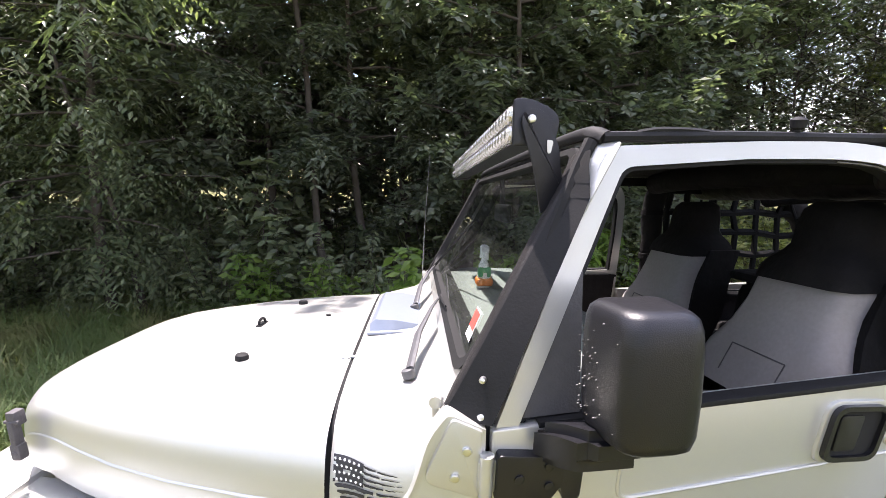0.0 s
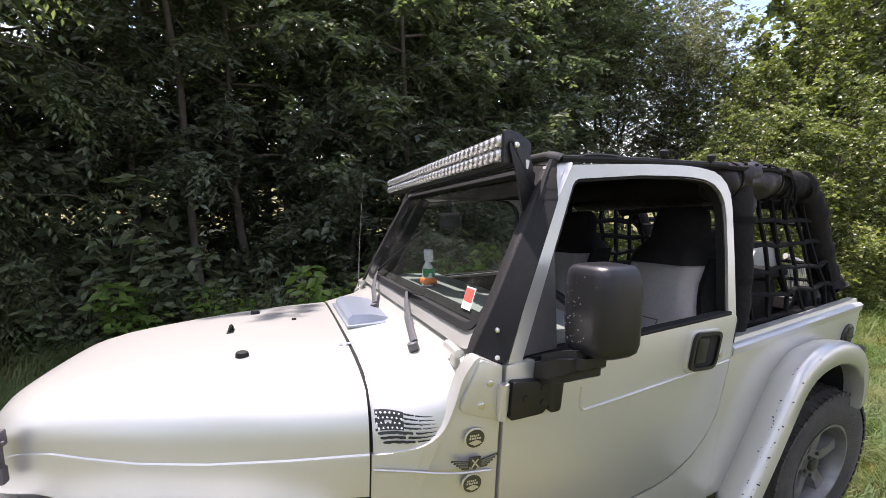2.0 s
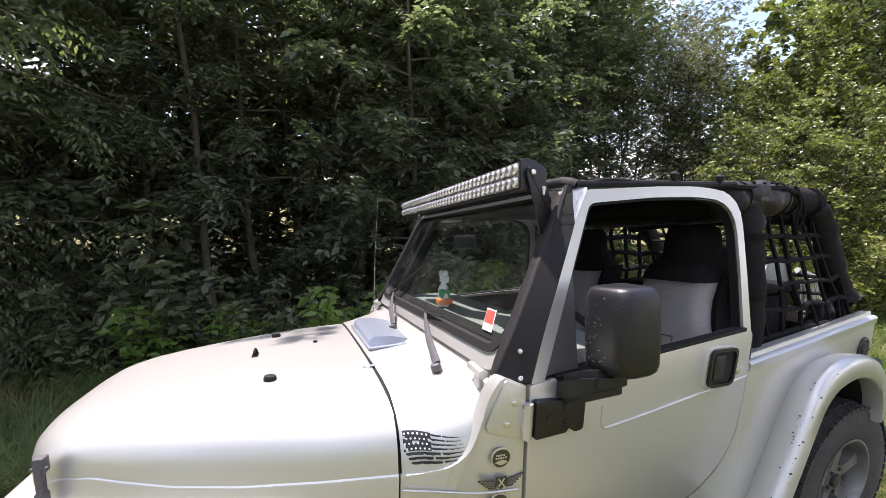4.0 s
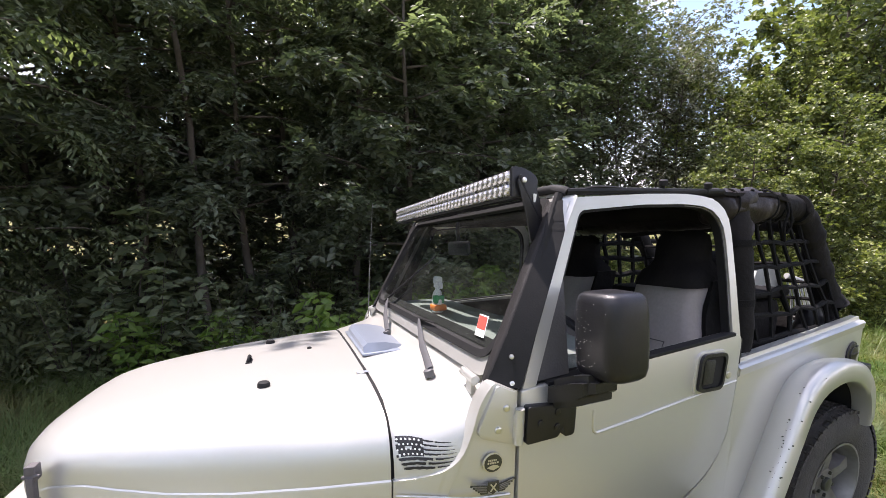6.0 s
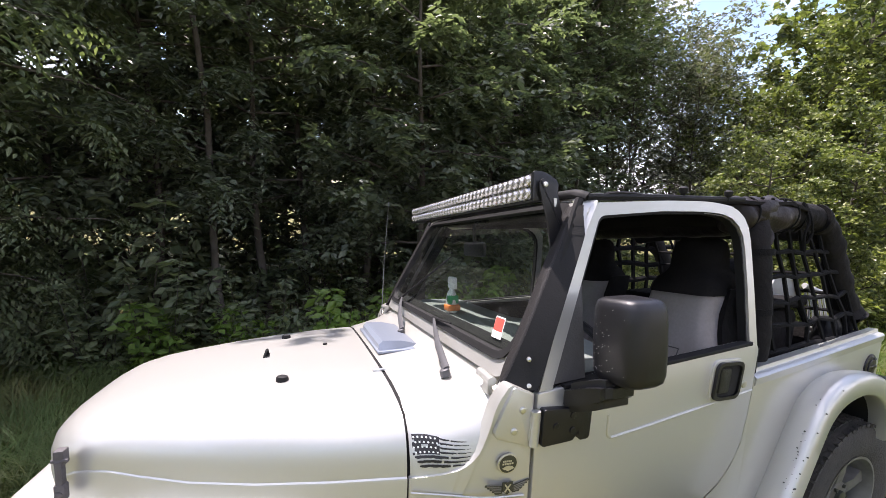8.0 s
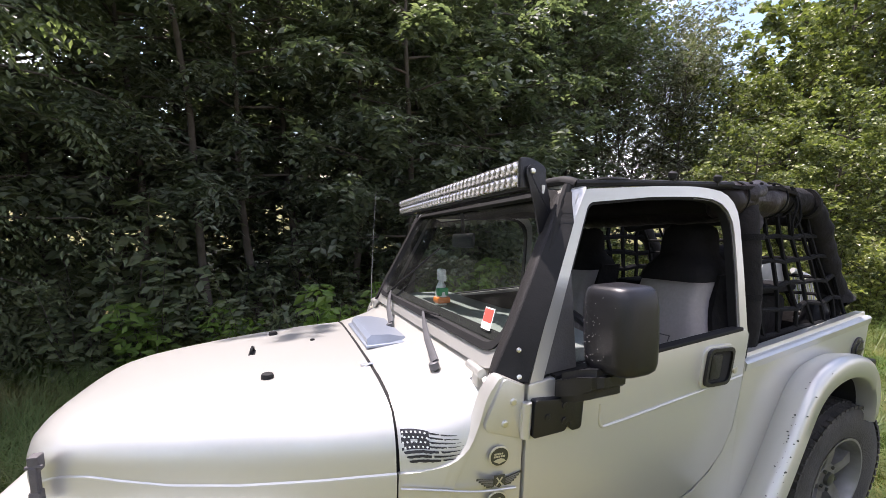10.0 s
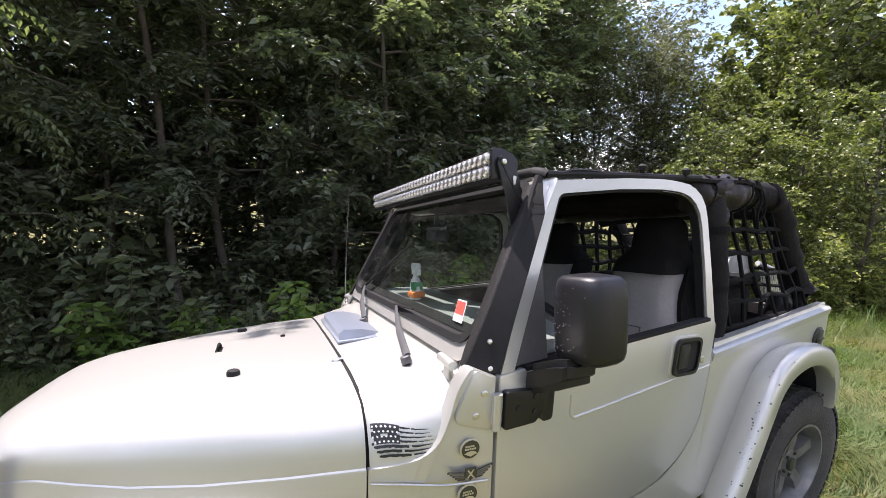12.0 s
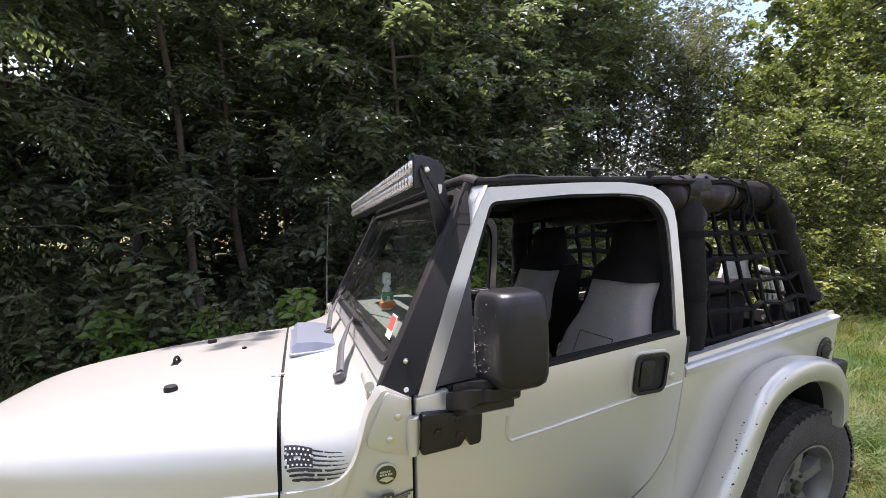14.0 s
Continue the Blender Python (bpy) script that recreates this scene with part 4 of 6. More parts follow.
def make_flare(s):
    mid = (1.50, 0.42)
    path = smooth_path([(0.965, 0, 0.50), (1.035, 0, 0.62), (1.100, 0, 0.74), (1.162, 0, 0.86), (1.222, 0, 0.955), (1.32, 0, 1.012), (1.48, 0, 1.030), (1.64, 0, 1.008), (1.77, 0, 0.955), (1.845, 0, 0.88), (1.880, 0, 0.80), (1.888, 0, 0.735)], 3)
    rings = []
    for p in path:
        def at(k, dy):
            x, z = mid[0] + (p.x - mid[0]) * k, mid[1] + (p.z - mid[1]) * k
            return (x, side_y(p.x) + dy, z)
        rings.append([at(1.0, 0.006), at(1.020, -0.03), at(1.030, -0.072), at(1.022, -0.098), at(0.99, -0.113), at(0.895, -0.118), at(0.880, -0.104), at(0.89, -0.02), at(0.89, 0.03)])
    b = bmesh.new()
    loft(b, rings, closed=False)
    bmesh.ops.solidify(b, geom=b.faces[:], thickness=0.004)
    fl = piece("wheel_flare", mirrored(b) if s else b, PAINT, label="silver-white wheel flare flecked with mud", sharp=60)
    if s == 0:
        b = bmesh.new()
        rnd = random.Random(3)
        for _ in range(70):
            i = min(len(rings) - 2, int(abs(rnd.gauss(3, 5))))
            r, q = rings[i], rings[i + 1]
            t, u = rnd.random(), rnd.random()
            a = Vector(r[2]).lerp(Vector(r[4]), t).lerp(Vector(q[2]).lerp(Vector(q[4]), t), u)
            disc(b, a + Vector((0.0, 0.001, 0.0)), (-0.6, -0.75, 0.3), rnd.uniform(0.0008, 0.0036), 0.006, 6)
        tagged(piece("mud_fleck", b, BADGE, fl), kind="stuff")
    # dark wheel arch
    b = bmesh.new()
    loft(b, [[(r[6][0], r[6][1] + 0.06, r[6][2]), (r[6][0], -0.42, r[6][2])] for r in rings], closed=False)
    piece("wheel_arch", mirrored(b) if s else b, SEAM)


HUB_Z = 0.418


def make_wheel(x, y, s):
    """Tyre with tread blocks on a five-spoke rim; s is the outer side."""
    rim = 0.215

    def put(name, bm, mat, parent=None, label="", sharp=38):
        bmesh.ops.scale(bm, vec=(0.95, 1, 0.95), space=Matrix.Translation((-x, 0, -HUB_Z)), verts=bm.verts[:])
        return piece(name, bm, mat, parent, label, sharp)
    n = 56
    b = bmesh.new()
    prof = [(rim - 0.004, -0.10), (rim + 0.012, -0.112), (0.29, -0.122), (0.345, -0.116), (0.370, -0.100), (0.376, -0.085), (0.376, 0.085), (0.370, 0.100), (0.345, 0.116), (0.29, 0.122), (rim + 0.012, 0.112), (rim - 0.004, 0.10)]
    loft(b, [[(x + r * math.cos(6.28318 * k / n), y + d, HUB_Z + r * math.sin(6.28318 * k / n)) for r, d in prof] for k in range(n + 1)], closed=False)
    bmesh.ops.remove_doubles(b, verts=b.verts[:], dist=0.0005)
    wheel = put("wheel", b, TYRE, label="dusty black off-road tyre on a grey alloy rim", sharp=60)
    b = bmesh.new()
    for k in range(60):
        a = 6.28318 * k / 60
        for d, w, sh in ((-0.098, 0.034, 0.0), (-0.05, 0.036, 0.03), (0.0, 0.036, 0.06), (0.05, 0.036, 0.03), (0.098, 0.034, 0.0)):
            m = Matrix.Translation((x, y, HUB_Z)) @ Matrix.Rotation(-a - sh, 4, "Y") @ Matrix.Translation((0.377 if abs(d) < 0.09 else 0.368, d, 0))
            vs = [b.verts.new(m @ Vector((i * 0.007, j * w / 2, q * 0.0145))) for i in (-1, 1) for j in (-1, 1) for q in (-1, 1)]
            for f in ((4, 6, 7, 5), (0, 4, 5, 1), (2, 3, 7, 6), (0, 2, 6, 4), (1, 5, 7, 3)):
                b.faces.new([vs[i] for i in f])
    put("tread", b, TYRE, wheel)
    b = bmesh.new()
    o = s * 0.085
    prof = [(rim, 0.10), (rim + 0.004, 0.112), (rim - 0.006, 0.112), (rim - 0.018, 0.098), (rim - 0.03, 0.05), (rim - 0.035, -0.09)]
    loft(b, [[(x + r * math.cos(6.28318 * k / 48), y + s * d, HUB_Z + r * math.sin(6.28318 * k / 48)) for r, d in prof] for k in range(49)], closed=False)
    bmesh.ops.remove_doubles(b, verts=b.verts[:], dist=0.0005)
    disc(b, (x, y + s * 0.03, HUB_Z), (0, s, 0), 0.075, 0.04, 24, 0.012)
    for k in range(5):
        a = 6.28318 * k / 5 + 0.4
        m = Matrix.Translation((x, y, HUB_Z)) @ Matrix.Rotation(-a, 4, "Y")
        loft(b, [[m @ Vector((r, s * (d0), -w)), m @ Vector((r, s * (d1), -w * 0.75)), m @ Vector((r, s * (d1), w * 0.75)), m @ Vector((r, s * d0, w))] for r, d0, d1, w in ((0.05, 0.02, 0.062, 0.042), (0.12, 0.03, 0.075, 0.034), (0.205, 0.03, 0.075, 0.046))])
    rim_ob = put("rim", b, ALLOY, wheel, "grey five-spoke alloy rim", 35)
    b = bmesh.new()
    disc(b, (x, y + s * 0.065, HUB_Z), (0, s, 0), 0.034, 0.022, 18, 0.006)
    for k in range(5):
        a = 6.28318 * k / 5 + 1.03
        disc(b, (x + 0.057 * math.cos(a), y + s * 0.065, HUB_Z + 0.057 * math.sin(a)), (0, s, 0), 0.010, 0.016, 6, 0.003)
    disc(b, (x, y - s * 0.02, HUB_Z), (0, s, 0), 0.19, 0.01, 24)
    put("hub", b, BADGE, wheel)


def make_front():
    """Fenders, grille wall and chassis that carry the hood."""
    for s in (0, 1):
        b = bmesh.new()
        rings = []
        for x, zt, yo, yi in ((-1.06, 0.66, 0.76, 0.40), (-1.05, 0.76, 0.78, 0.40), (-1.00, 0.835, 0.80, 0.44), (-0.88, 0.865, 0.81, 0.50), (-0.60, 0.865, 0.82, 0.55), (-0.42, 0.81, 0.82, 0.58), (-0.32, 0.70, 0.80, 0.60), (-0.284, 0.56, 0.76, 0.60)):
            rings.append([(x, -yi, zt), (x, -(yo - 0.05), zt), (x, -(yo - 0.012), zt - 0.012), (x, -yo, zt - 0.045), (x, -yo, zt - 0.10), (x, -(yo - 0.01), zt - 0.10), (x, -yi, zt - 0.04)])
        loft(b, [[nose(p) for p in r] for r in rings])
        piece("fender", mirrored(b) if s else b, PAINT, label="silver-white front fender")
    b = bmesh.new()
    box(b, -1.12, -0.30, -0.41, 0.41, 0.50, 0.90, 0.02)
    box(b, -1.32, -1.11, -0.58, 0.58, 0.50, 0.84, 0.03)
    piece("grille_wall", b, PAINT)
    b = bmesh.new()
    box(b, -1.44, -1.32, -0.75, 0.75, 0.46, 0.58, 0.02)
    box(b, -1.34, 1.90, -0.42, -0.34, 0.40, 0.52, 0.01)
    box(b, -1.34, 1.90, 0.34, 0.42, 0.40, 0.52, 0.01)
    for x in (-0.66, 1.73):
        tube(b, [(x, -0.62, HUB_Z), (x, 0.62, HUB_Z)], 0.045, 10)
    piece("chassis", b, PLASTIC, label="black chassis frame")


def make_cage():
    """Padded roll cage with its fabric roof strip."""
    for s in (0, 1):
        b = bmesh.new()
        tube(b, smooth_path([(1.03, -0.665, 0.62), (1.035, -0.662, 1.10), (1.035, -0.655, 1.35), (1.022, -0.64, 1.56), (1.06, -0.60, 1.69)], 5), [0.044 + 0.0006 * i + 0.0025 * math.sin(i * 2.1) for i in range(21)], 14)
        k = 0.10 * s
        tube(b, smooth_path([(0.98, -0.600, 1.668), (1.22, -0.596, 1.664), (1.44 + k, -0.586, 1.664), (1.58 + k, -0.576, 1.624), (1.68 + k, -0.566, 1.52), (1.765 + k, -0.556, 1.39), (1.88, -0.548, 1.245), (1.89, -0.546, 1.225)], 6),
             [0.053 + 0.004 * math.sin(i * 1.7) + 0.003 * math.sin(i * 0.9) + (0.004 * (i - 36) if i > 36 else 0) for i in range(43)], 16)
        tube(b, smooth_path([(1.88, -0.548, 1.24), (1.895, -0.545, 1.10), (1.905, -0.54, 0.62)], 3), 0.03, 10)
        cage = piece("roll_cage", mirrored(b) if s else b, FABRIC, label="padded black roll cage", sharp=60)
        for p, q, k in [((x - 0.004, -0.590, 1.655), (x + 0.008, -0.590, 1.655), k) for x, k in ((1.32, 0.060), (1.50, 0.0605))] + [((x, -0.648, z - 0.012), (x, -0.648, z + 0.012), 0.06) for x, z in ((1.026, 1.52), (1.034, 1.30))]:
            b = bmesh.new()
            tube(b, [p, q], k, 14)
            piece("strap", mirrored(b) if s else b, WEB, cage)
        b = bmesh.new()
        tube(b, smooth_path([(1.30, -0.645, 1.712), (1.31, -0.665, 1.64), (1.295, -0.66, 1.58), (1.31, -0.655, 1.52)], 4), 0.006, 6)
        tube(b, smooth_path([(1.325, -0.64, 1.707), (1.33, -0.662, 1.65), (1.345, -0.66, 1.59), (1.33, -0.65, 1.55)], 4), 0.005, 6)
        piece("strap_end", mirrored(b) if s else b, WEB, cage)
    for bar in ([(1.0, -0.60, 1.66), (0.985, -0.3, 1.672), (0.985, 0.3, 1.672), (1.0, 0.60, 1.66)], [(1.60, -0.565, 1.60), (1.61, -0.3, 1.62), (1.61, 0.3, 1.62), (1.60, 0.565, 1.60)]):
        b = bmesh.new()
        tube(b, smooth_path(bar, 6), 0.05, 12)
        piece("cage_crossbar", b, FABRIC, label="padded black crossbar")
    # roof cover, sagging a little
    b = bmesh.new()
    rows = []
    for x, z in ((0.19, 1.692), (0.32, 1.694), (0.50, 1.697), (0.62, 1.702), (0.72, 1.712), (0.80, 1.722), (0.90, 1.730), (0.97, 1.732), (1.08, 1.730), (1.18, 1.727), (1.30, 1.712)):
        rows.append([(x, y, z - 0.018 * (abs(y) / 0.66) ** 6 - 0.010 * math.sin(abs(y) * 4) + 0.006 * math.sin(x * 17 + y * 9) * (x > 0.9)) for y in [-0.672 + i * 0.0672 for i in range(21)]])
    loft(b, rows, closed=False)
    bmesh.ops.solidify(b, geom=b.faces[:], thickness=0.012)
    # far side flap, added to block the bright strip below the roof
    rows = [[(x, 0.655 - 0.01 * math.sin(x * 9), z) for x in [0.22 + 0.1 * q for q in range(12)]] for z in (1.69, 1.67, 1.65)]
    loft(b, rows, closed=False)
    roof = piece("roof_cover", b, FABRIC, label="black fabric bikini roof cover", sharp=70)
    b = bmesh.new()
    tube(b, smooth_path([(0.21, -0.69, 1.682), (0.45, -0.686, 1.692), (0.70, -0.682, 1.698), (0.90, -0.67, 1.706)], 5), 0.010, 8)
    tube(b, smooth_path([(0.27, -0.69, 1.690), (0.31, -0.69, 1.697), (0.38, -0.688, 1.698), (0.44, -0.688, 1.692)], 4), 0.006, 6)
    for x in (0.585, 0.80):
        tube(b, [(x, -0.68, 1.697), (x, -0.683, 1.710), (x, -0.684, 1.713), (x, -0.686, 1.727), (x, -0.687, 1.733)], [0.007, 0.007, 0.013, 0.015, 0.007], 12)
    piece("roof_edge", b, RUBBER, roof)
    # a made-up roll across the car, added to block the sky below the roof
    b = bmesh.new()
    rings = []
    for i in range(31):
        y = -0.56 + 1.16 * i / 30
        rings.append([(1.27 + (0.072 + 0.008 * noise.noise((y * 7, a, 3))) * math.cos(a), y, 1.650 + (0.066 + 0.010 * noise.noise((y * 9, math.sin(a) * 2, 5))) * math.sin(a)) for a in [6.28318 * q / 20 for q in range(20)]])
    loft(b, rings)
    piece("sky_block_roll", b, VINYL, label="black roll added across the car to block the sky", sharp=70)
    # folded cloth bundle on the corner
    b = bmesh.new()
    rings = []
    n = 26
    for i in range(n):
        x = 0.900 + 0.350 * i / (n - 1)
        k = min(1, math.sin(min(1, (i + 1) / 5) * 1.57)) * (1 if i < n - 2 else 0.86) * (1 + 0.05 * math.sin(i * 0.8))
        rings.append([(x + 0.012 * math.sin(a * 2 + 1), -0.60 + 0.074 * k * (1 + 0.9 * noise.noise((x * 9, a * 1.3, 2)) * 0.18) * math.cos(a) + 0.006 * noise.noise((x * 26, math.cos(a) * 3, 4)), 1.660 + 0.068 * k * (1 + 0.16 * noise.noise((x * 11, math.sin(a) * 2, 7))) * math.sin(a) + 0.006 * noise.noise((x * 30, math.sin(a) * 4, 9))) for a in [6.28318 * q / 28 for q in range(28)]])
    loft(b, rings)
    piece("cloth_wrap", b, VINYL, roof, "wrinkled brown-black vinyl wrap", 70)
    # the flap that hangs from it over the post
    b = bmesh.new()
    loft(b, [[(0.985 + 0.010 * math.sin(q * 1.9), -0.640 - 0.030 * math.sin(q * 0.7 + 0.3), 1.709 - q * 0.020), (1.03 + 0.008 * math.sin(q * 2.3), -0.668 - 0.022 * math.sin(q * 0.8), 1.712 - q * 0.021), (1.085 + 0.012 * math.sin(q * 1.3 + 1), -0.662 - 0.018 * math.sin(q + 0.6), 1.709 - q * 0.020), (1.115 - 0.004 * q, -0.650 - 0.012 * math.sin(q), 1.702 - q * 0.020)] for q in range(9)], closed=False)
    bmesh.ops.solidify(b, geom=b.faces[:], thickness=0.006)
    piece("cloth_flap", b, VINYL, roof, sharp=80)
    for x, w in ((0.99, 0.078), (1.22, 0.080)):
        b = bmesh.new()
        tube(b, [(x + 0.012 * math.sin(a), -0.60 + w * math.cos(a), 1.660 + (w - 0.012) * math.sin(a)) for a in [6.28318 * q / 24 for q in range(25)]], 0.0035, 5)
        piece("wrap_piping", b, WEB, roof)
    for x, y in ((1.04, -0.645), (1.11, -0.64), (1.18, -0.645)):
        b = bmesh.new()
        disc(b, (x, y, 1.712), (0, -0.5, 0.85), 0.007, 0.012, 8, 0.003)
        piece("snap_button", b, WEB, roof)


def net(rows_x, rows_z, at, rnd, width=0.014):
    """Webbing straps that cross, a little crooked; at(u, v) gives the place."""
    b = bmesh.new()
    pts = [[at(u + rnd.uniform(-0.025, 0.025), v + rnd.uniform(-0.025, 0.025)) for u in rows_x] for v in rows_z]

    def strap(line):
        tube(b, line, width * 0.72, 6, 0.75)
    for r in pts:
        strap(r)
    for c in zip(*pts):
        strap(list(c))
    return b


def make_nets():
    rnd = random.Random(12)
    us, vs = [i / 7 for i in range(8)], [i / 5 for i in range(6)]

    def near(u, v):
        x0, x1 = 1.03, 1.62 + 0.25 * (1 - v)
        x = x0 + (x1 - x0) * u
        return Vector((x, -0.66 + 0.05 * u + 0.05 * v - 0.015 * math.sin(u * 3.14), 1.14 + 0.47 * v))
    piece("side_net", net(us, vs, near, rnd, 0.0155), WEB, label="black webbing net in the open side")

    def far(u, v):
        x = 1.03 + 0.90 * u
        return Vector((x, 0.53 + 0.03 * math.sin(u * 3.14), 1.10 + 0.53 * v))
    piece("side_net", net(us, vs, far, rnd, 0.028), WEB, label="black webbing net in the open side")

    def back(u, v):
        return Vector((1.88 - 0.2 * v, -0.52 + 1.04 * u, 1.14 + 0.45 * v))
    piece("rear_net", net(us, vs, back, rnd), WEB, label="black webbing net across the tail")


def make_seat(yc, back=0.045):
    def put(name, bm, mat, parent=None, label="", sharp=38):
        bmesh.ops.translate(bm, vec=(back, 0, 0.0), verts=bm.verts[:])
        return piece(name, bm, mat, parent, label, sharp)

    b = bmesh.new()
    rings = []
    for z, x0, x1, w in ((1.02, 0.72, 0.93, 0.235), (1.12, 0.755, 0.975, 0.225), (1.20, 0.785, 1.005, 0.182), (1.28, 0.815, 1.035, 0.160), (1.34, 0.84, 1.055, 0.162), (1.385, 0.86, 1.07, 0.150), (1.41, 0.88, 1.06, 0.12)):
        rings.append([(x0 + 0.03, yc - w, z), (x0 + 0.005, yc - w * 0.8, z), (x0 + 0.012, yc, z), (x0 + 0.005, yc + w * 0.8, z), (x0 + 0.03, yc + w, z), (x1 - 0.03, yc + w, z), (x1, yc + w * 0.8, z), (x1, yc - w * 0.8, z), (x1 - 0.03, yc - w, z)])
    loft(b, rings)
    seat = put("seat", b, SEATGREY, label="grey cloth seat with black side and head covers", sharp=60)
    b = bmesh.new()
    rings = []
    for z, x0, x1, w in ((1.350, 0.834, 1.085, 0.168), (1.385, 0.846, 1.08, 0.162), (1.410, 0.862, 1.07, 0.148), (1.432, 0.888, 1.05, 0.130), (1.455, 0.902, 1.04, 0.118), (1.52, 0.915, 1.035, 0.120), (1.555, 0.925, 1.03, 0.112), (1.575, 0.942, 1.015, 0.088)):
        rings.append([(x0 + 0.03, yc - w, z), (x0, yc - w * 0.75, z), (x0, yc + w * 0.75, z), (x0 + 0.03, yc + w, z), (x1 - 0.03, yc + w, z), (x1, yc + w * 0.7, z), (x1, yc - w * 0.7, z), (x1 - 0.03, yc - w, z)])
    loft(b, rings)
    put("headrest", b, FABRIC, seat, "black headrest cover", 60)
    for s in (-1, 1):
        b = bmesh.new()
        loft(b, [[(x0 + 0.09, yc + s * (w - 0.02), z), (x0 + 0.08, yc + s * (w + 0.012), z), (x1 + 0.005, yc + s * (w + 0.012), z), (x1 + 0.012, yc + s * (w - 0.06), z)] for z, x0, x1, w in ((0.98, 0.70, 0.93, 0.235), (1.12, 0.755, 0.98, 0.232), (1.24, 0.80, 1.025, 0.184), (1.375, 0.86, 1.07, 0.168))])
        put("side_bolster", b, FABRIC, seat)
    b = bmesh.new()
    loft(b, [[(x, yc - w, 0.80), (x, yc - w, z), (x, yc - w * 0.8, z + 0.03), (x, yc + w * 0.8, z + 0.03), (x, yc + w, z), (x, yc + w, 0.80)] for x, z, w in ((0.33, 0.90, 0.21), (0.36, 0.94, 0.235), (0.60, 0.93, 0.24), (0.86, 0.90, 0.24))])
    put("cushion", b, SEATGREY, seat, sharp=60)
    b = bmesh.new()
    for line in ([(0.772, yc - 0.10, 1.145), (0.772, yc + 0.10, 1.145)], [(0.772, yc - 0.10, 1.145), (0.742, yc - 0.10, 1.06)], [(0.772, yc + 0.10, 1.145), (0.742, yc + 0.10, 1.06)]):
        tube(b, line, 0.0022, 5)
    put("piping", b, PANEL, seat)


def make_inside():
    b = bmesh.new()
    rings = []
    for y in (-0.70, -0.60, -0.30, 0.0, 0.30, 0.60, 0.70):
        hump = 0.03 if -0.6 < y < -0.2 else 0.0
        rings.append([(0.03, y, 0.95), (0.02, y, 1.20), (0.06, y, 1.225), (0.16, y, 1.232 + hump), (0.36, y, 1.226 + hump), (0.405, y, 1.19), (0.41, y, 1.10), (0.34, y, 0.95)])
    loft(b, rings)
    piece("dashboard", b, DASH, label="grey dashboard top", sharp=50)
    b = bmesh.new()
    c, ax = Vector((0.46, -0.40, 1.13)), Vector((0.85, 0, 0.5)).normalized()
    s, u = Vector((0, 1, 0)), ax.cross(Vector((0, 1, 0)))
    tube(b, [c + (s * math.cos(6.283 * k / 28) + u * math.sin(6.283 * k / 28)) * 0.185 for k in range(29)], 0.014, 8)
    tube(b, [c + s * 0.18, c - ax * 0.03, c - s * 0.18], 0.014, 8)
    tube(b, [c - ax * 0.03, c - ax * 0.30], 0.03, 8)
    piece("steering_wheel", b, PLASTIC, label="black steering wheel")
    b = bmesh.new()
    box(b, 0.165, 0.185, -0.11, 0.11, 1.50, 1.56, 0.012)
    tube(b, [(0.175, 0, 1.56), (0.17, 0, 1.64)], 0.008, 6)
    piece("inside_mirror", b, PLASTIC, label="black inside mirror")
    for s in (0, 1):
        b = bmesh.new()
        box(b, 0.245, 0.300, -0.58, -0.12, 1.650, 1.664, 0.006)
        piece("sun_visor", mirrored(b) if s else b, FABRIC, label="black folded sun visor")
    b = bmesh.new()
    box(b, 1.35, 1.75, -0.55, 0.55, 0.60, 0.98, 0.03)
    piece("rear_bench", b, FABRIC, label="black rear bench")
    for s in (0, 1):
        b = bmesh.new()
        tube(b, smooth_path([(1.82, -0.50, 1.02), (1.83, -0.50, 1.13), (1.825, -0.50, 1.20)], 4), [0.06, 0.075, 0.07, 0.065, 0.06, 0.06, 0.055, 0.05, 0.045], 14)
        piece("speaker_pod", mirrored(b) if s else b, PLASTIC, label="black speaker pod")


make_hood()
COWL_OB = make_cowl()
make_flag(COWL_OB)
make_badges(COWL_OB)
make_screen()
make_light_bar()
make_door(0)
make_door(1)
make_tub()
make_flare(0)
make_flare(1)
for wx in (-0.66, 1.73):
    make_wheel(wx, -0.64, -1)
    make_wheel(wx, 0.66, 1)
make_front()
make_cage()
make_nets()
make_seat(-0.40)
make_seat(0.36, 0.10)
make_inside()

# ---- things in the car ----


def make_bottle():
    root = new("spray_bottle")
    root.location = fit_to_view((0.15, 0.20, 1.233))
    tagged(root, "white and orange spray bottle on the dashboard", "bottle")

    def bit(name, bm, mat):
        fit_mesh(bm)
        return part(name, bm, mat, root)
    b = bmesh.new()
    loft(b, [[(0.15 + r * 0.7 * math.cos(6.283 * k / 14), 0.20 + r * math.sin(6.283 * k / 14), z) for k in range(14)] for r, z in ((0.036, 1.234), (0.038, 1.245), (0.037, 1.29), (0.03, 1.32), (0.016, 1.34), (0.015, 1.355))])
    bit("flask", b, WHITE)
    b = bmesh.new()
    box(b, 0.118, 0.182, 0.155, 0.225, 1.243, 1.272, 0.008)
    bit("label_band", b, ORANGE)
    b = bmesh.new()
    box(b, 0.125, 0.175, 0.165, 0.205, 1.275, 1.315, 0.008)
    bit("label_patch", b, GREEN)
    b = bmesh.new()
    box(b, 0.135, 0.165, 0.165, 0.225, 1.365, 1.40, 0.008)
    box(b, 0.14, 0.16, 0.15, 0.17, 1.345, 1.375, 0.005)
    tube(b, [(0.15, 0.20, 1.35), (0.15, 0.20, 1.37)], 0.018, 12)
    bit("trigger", b, WHITE)


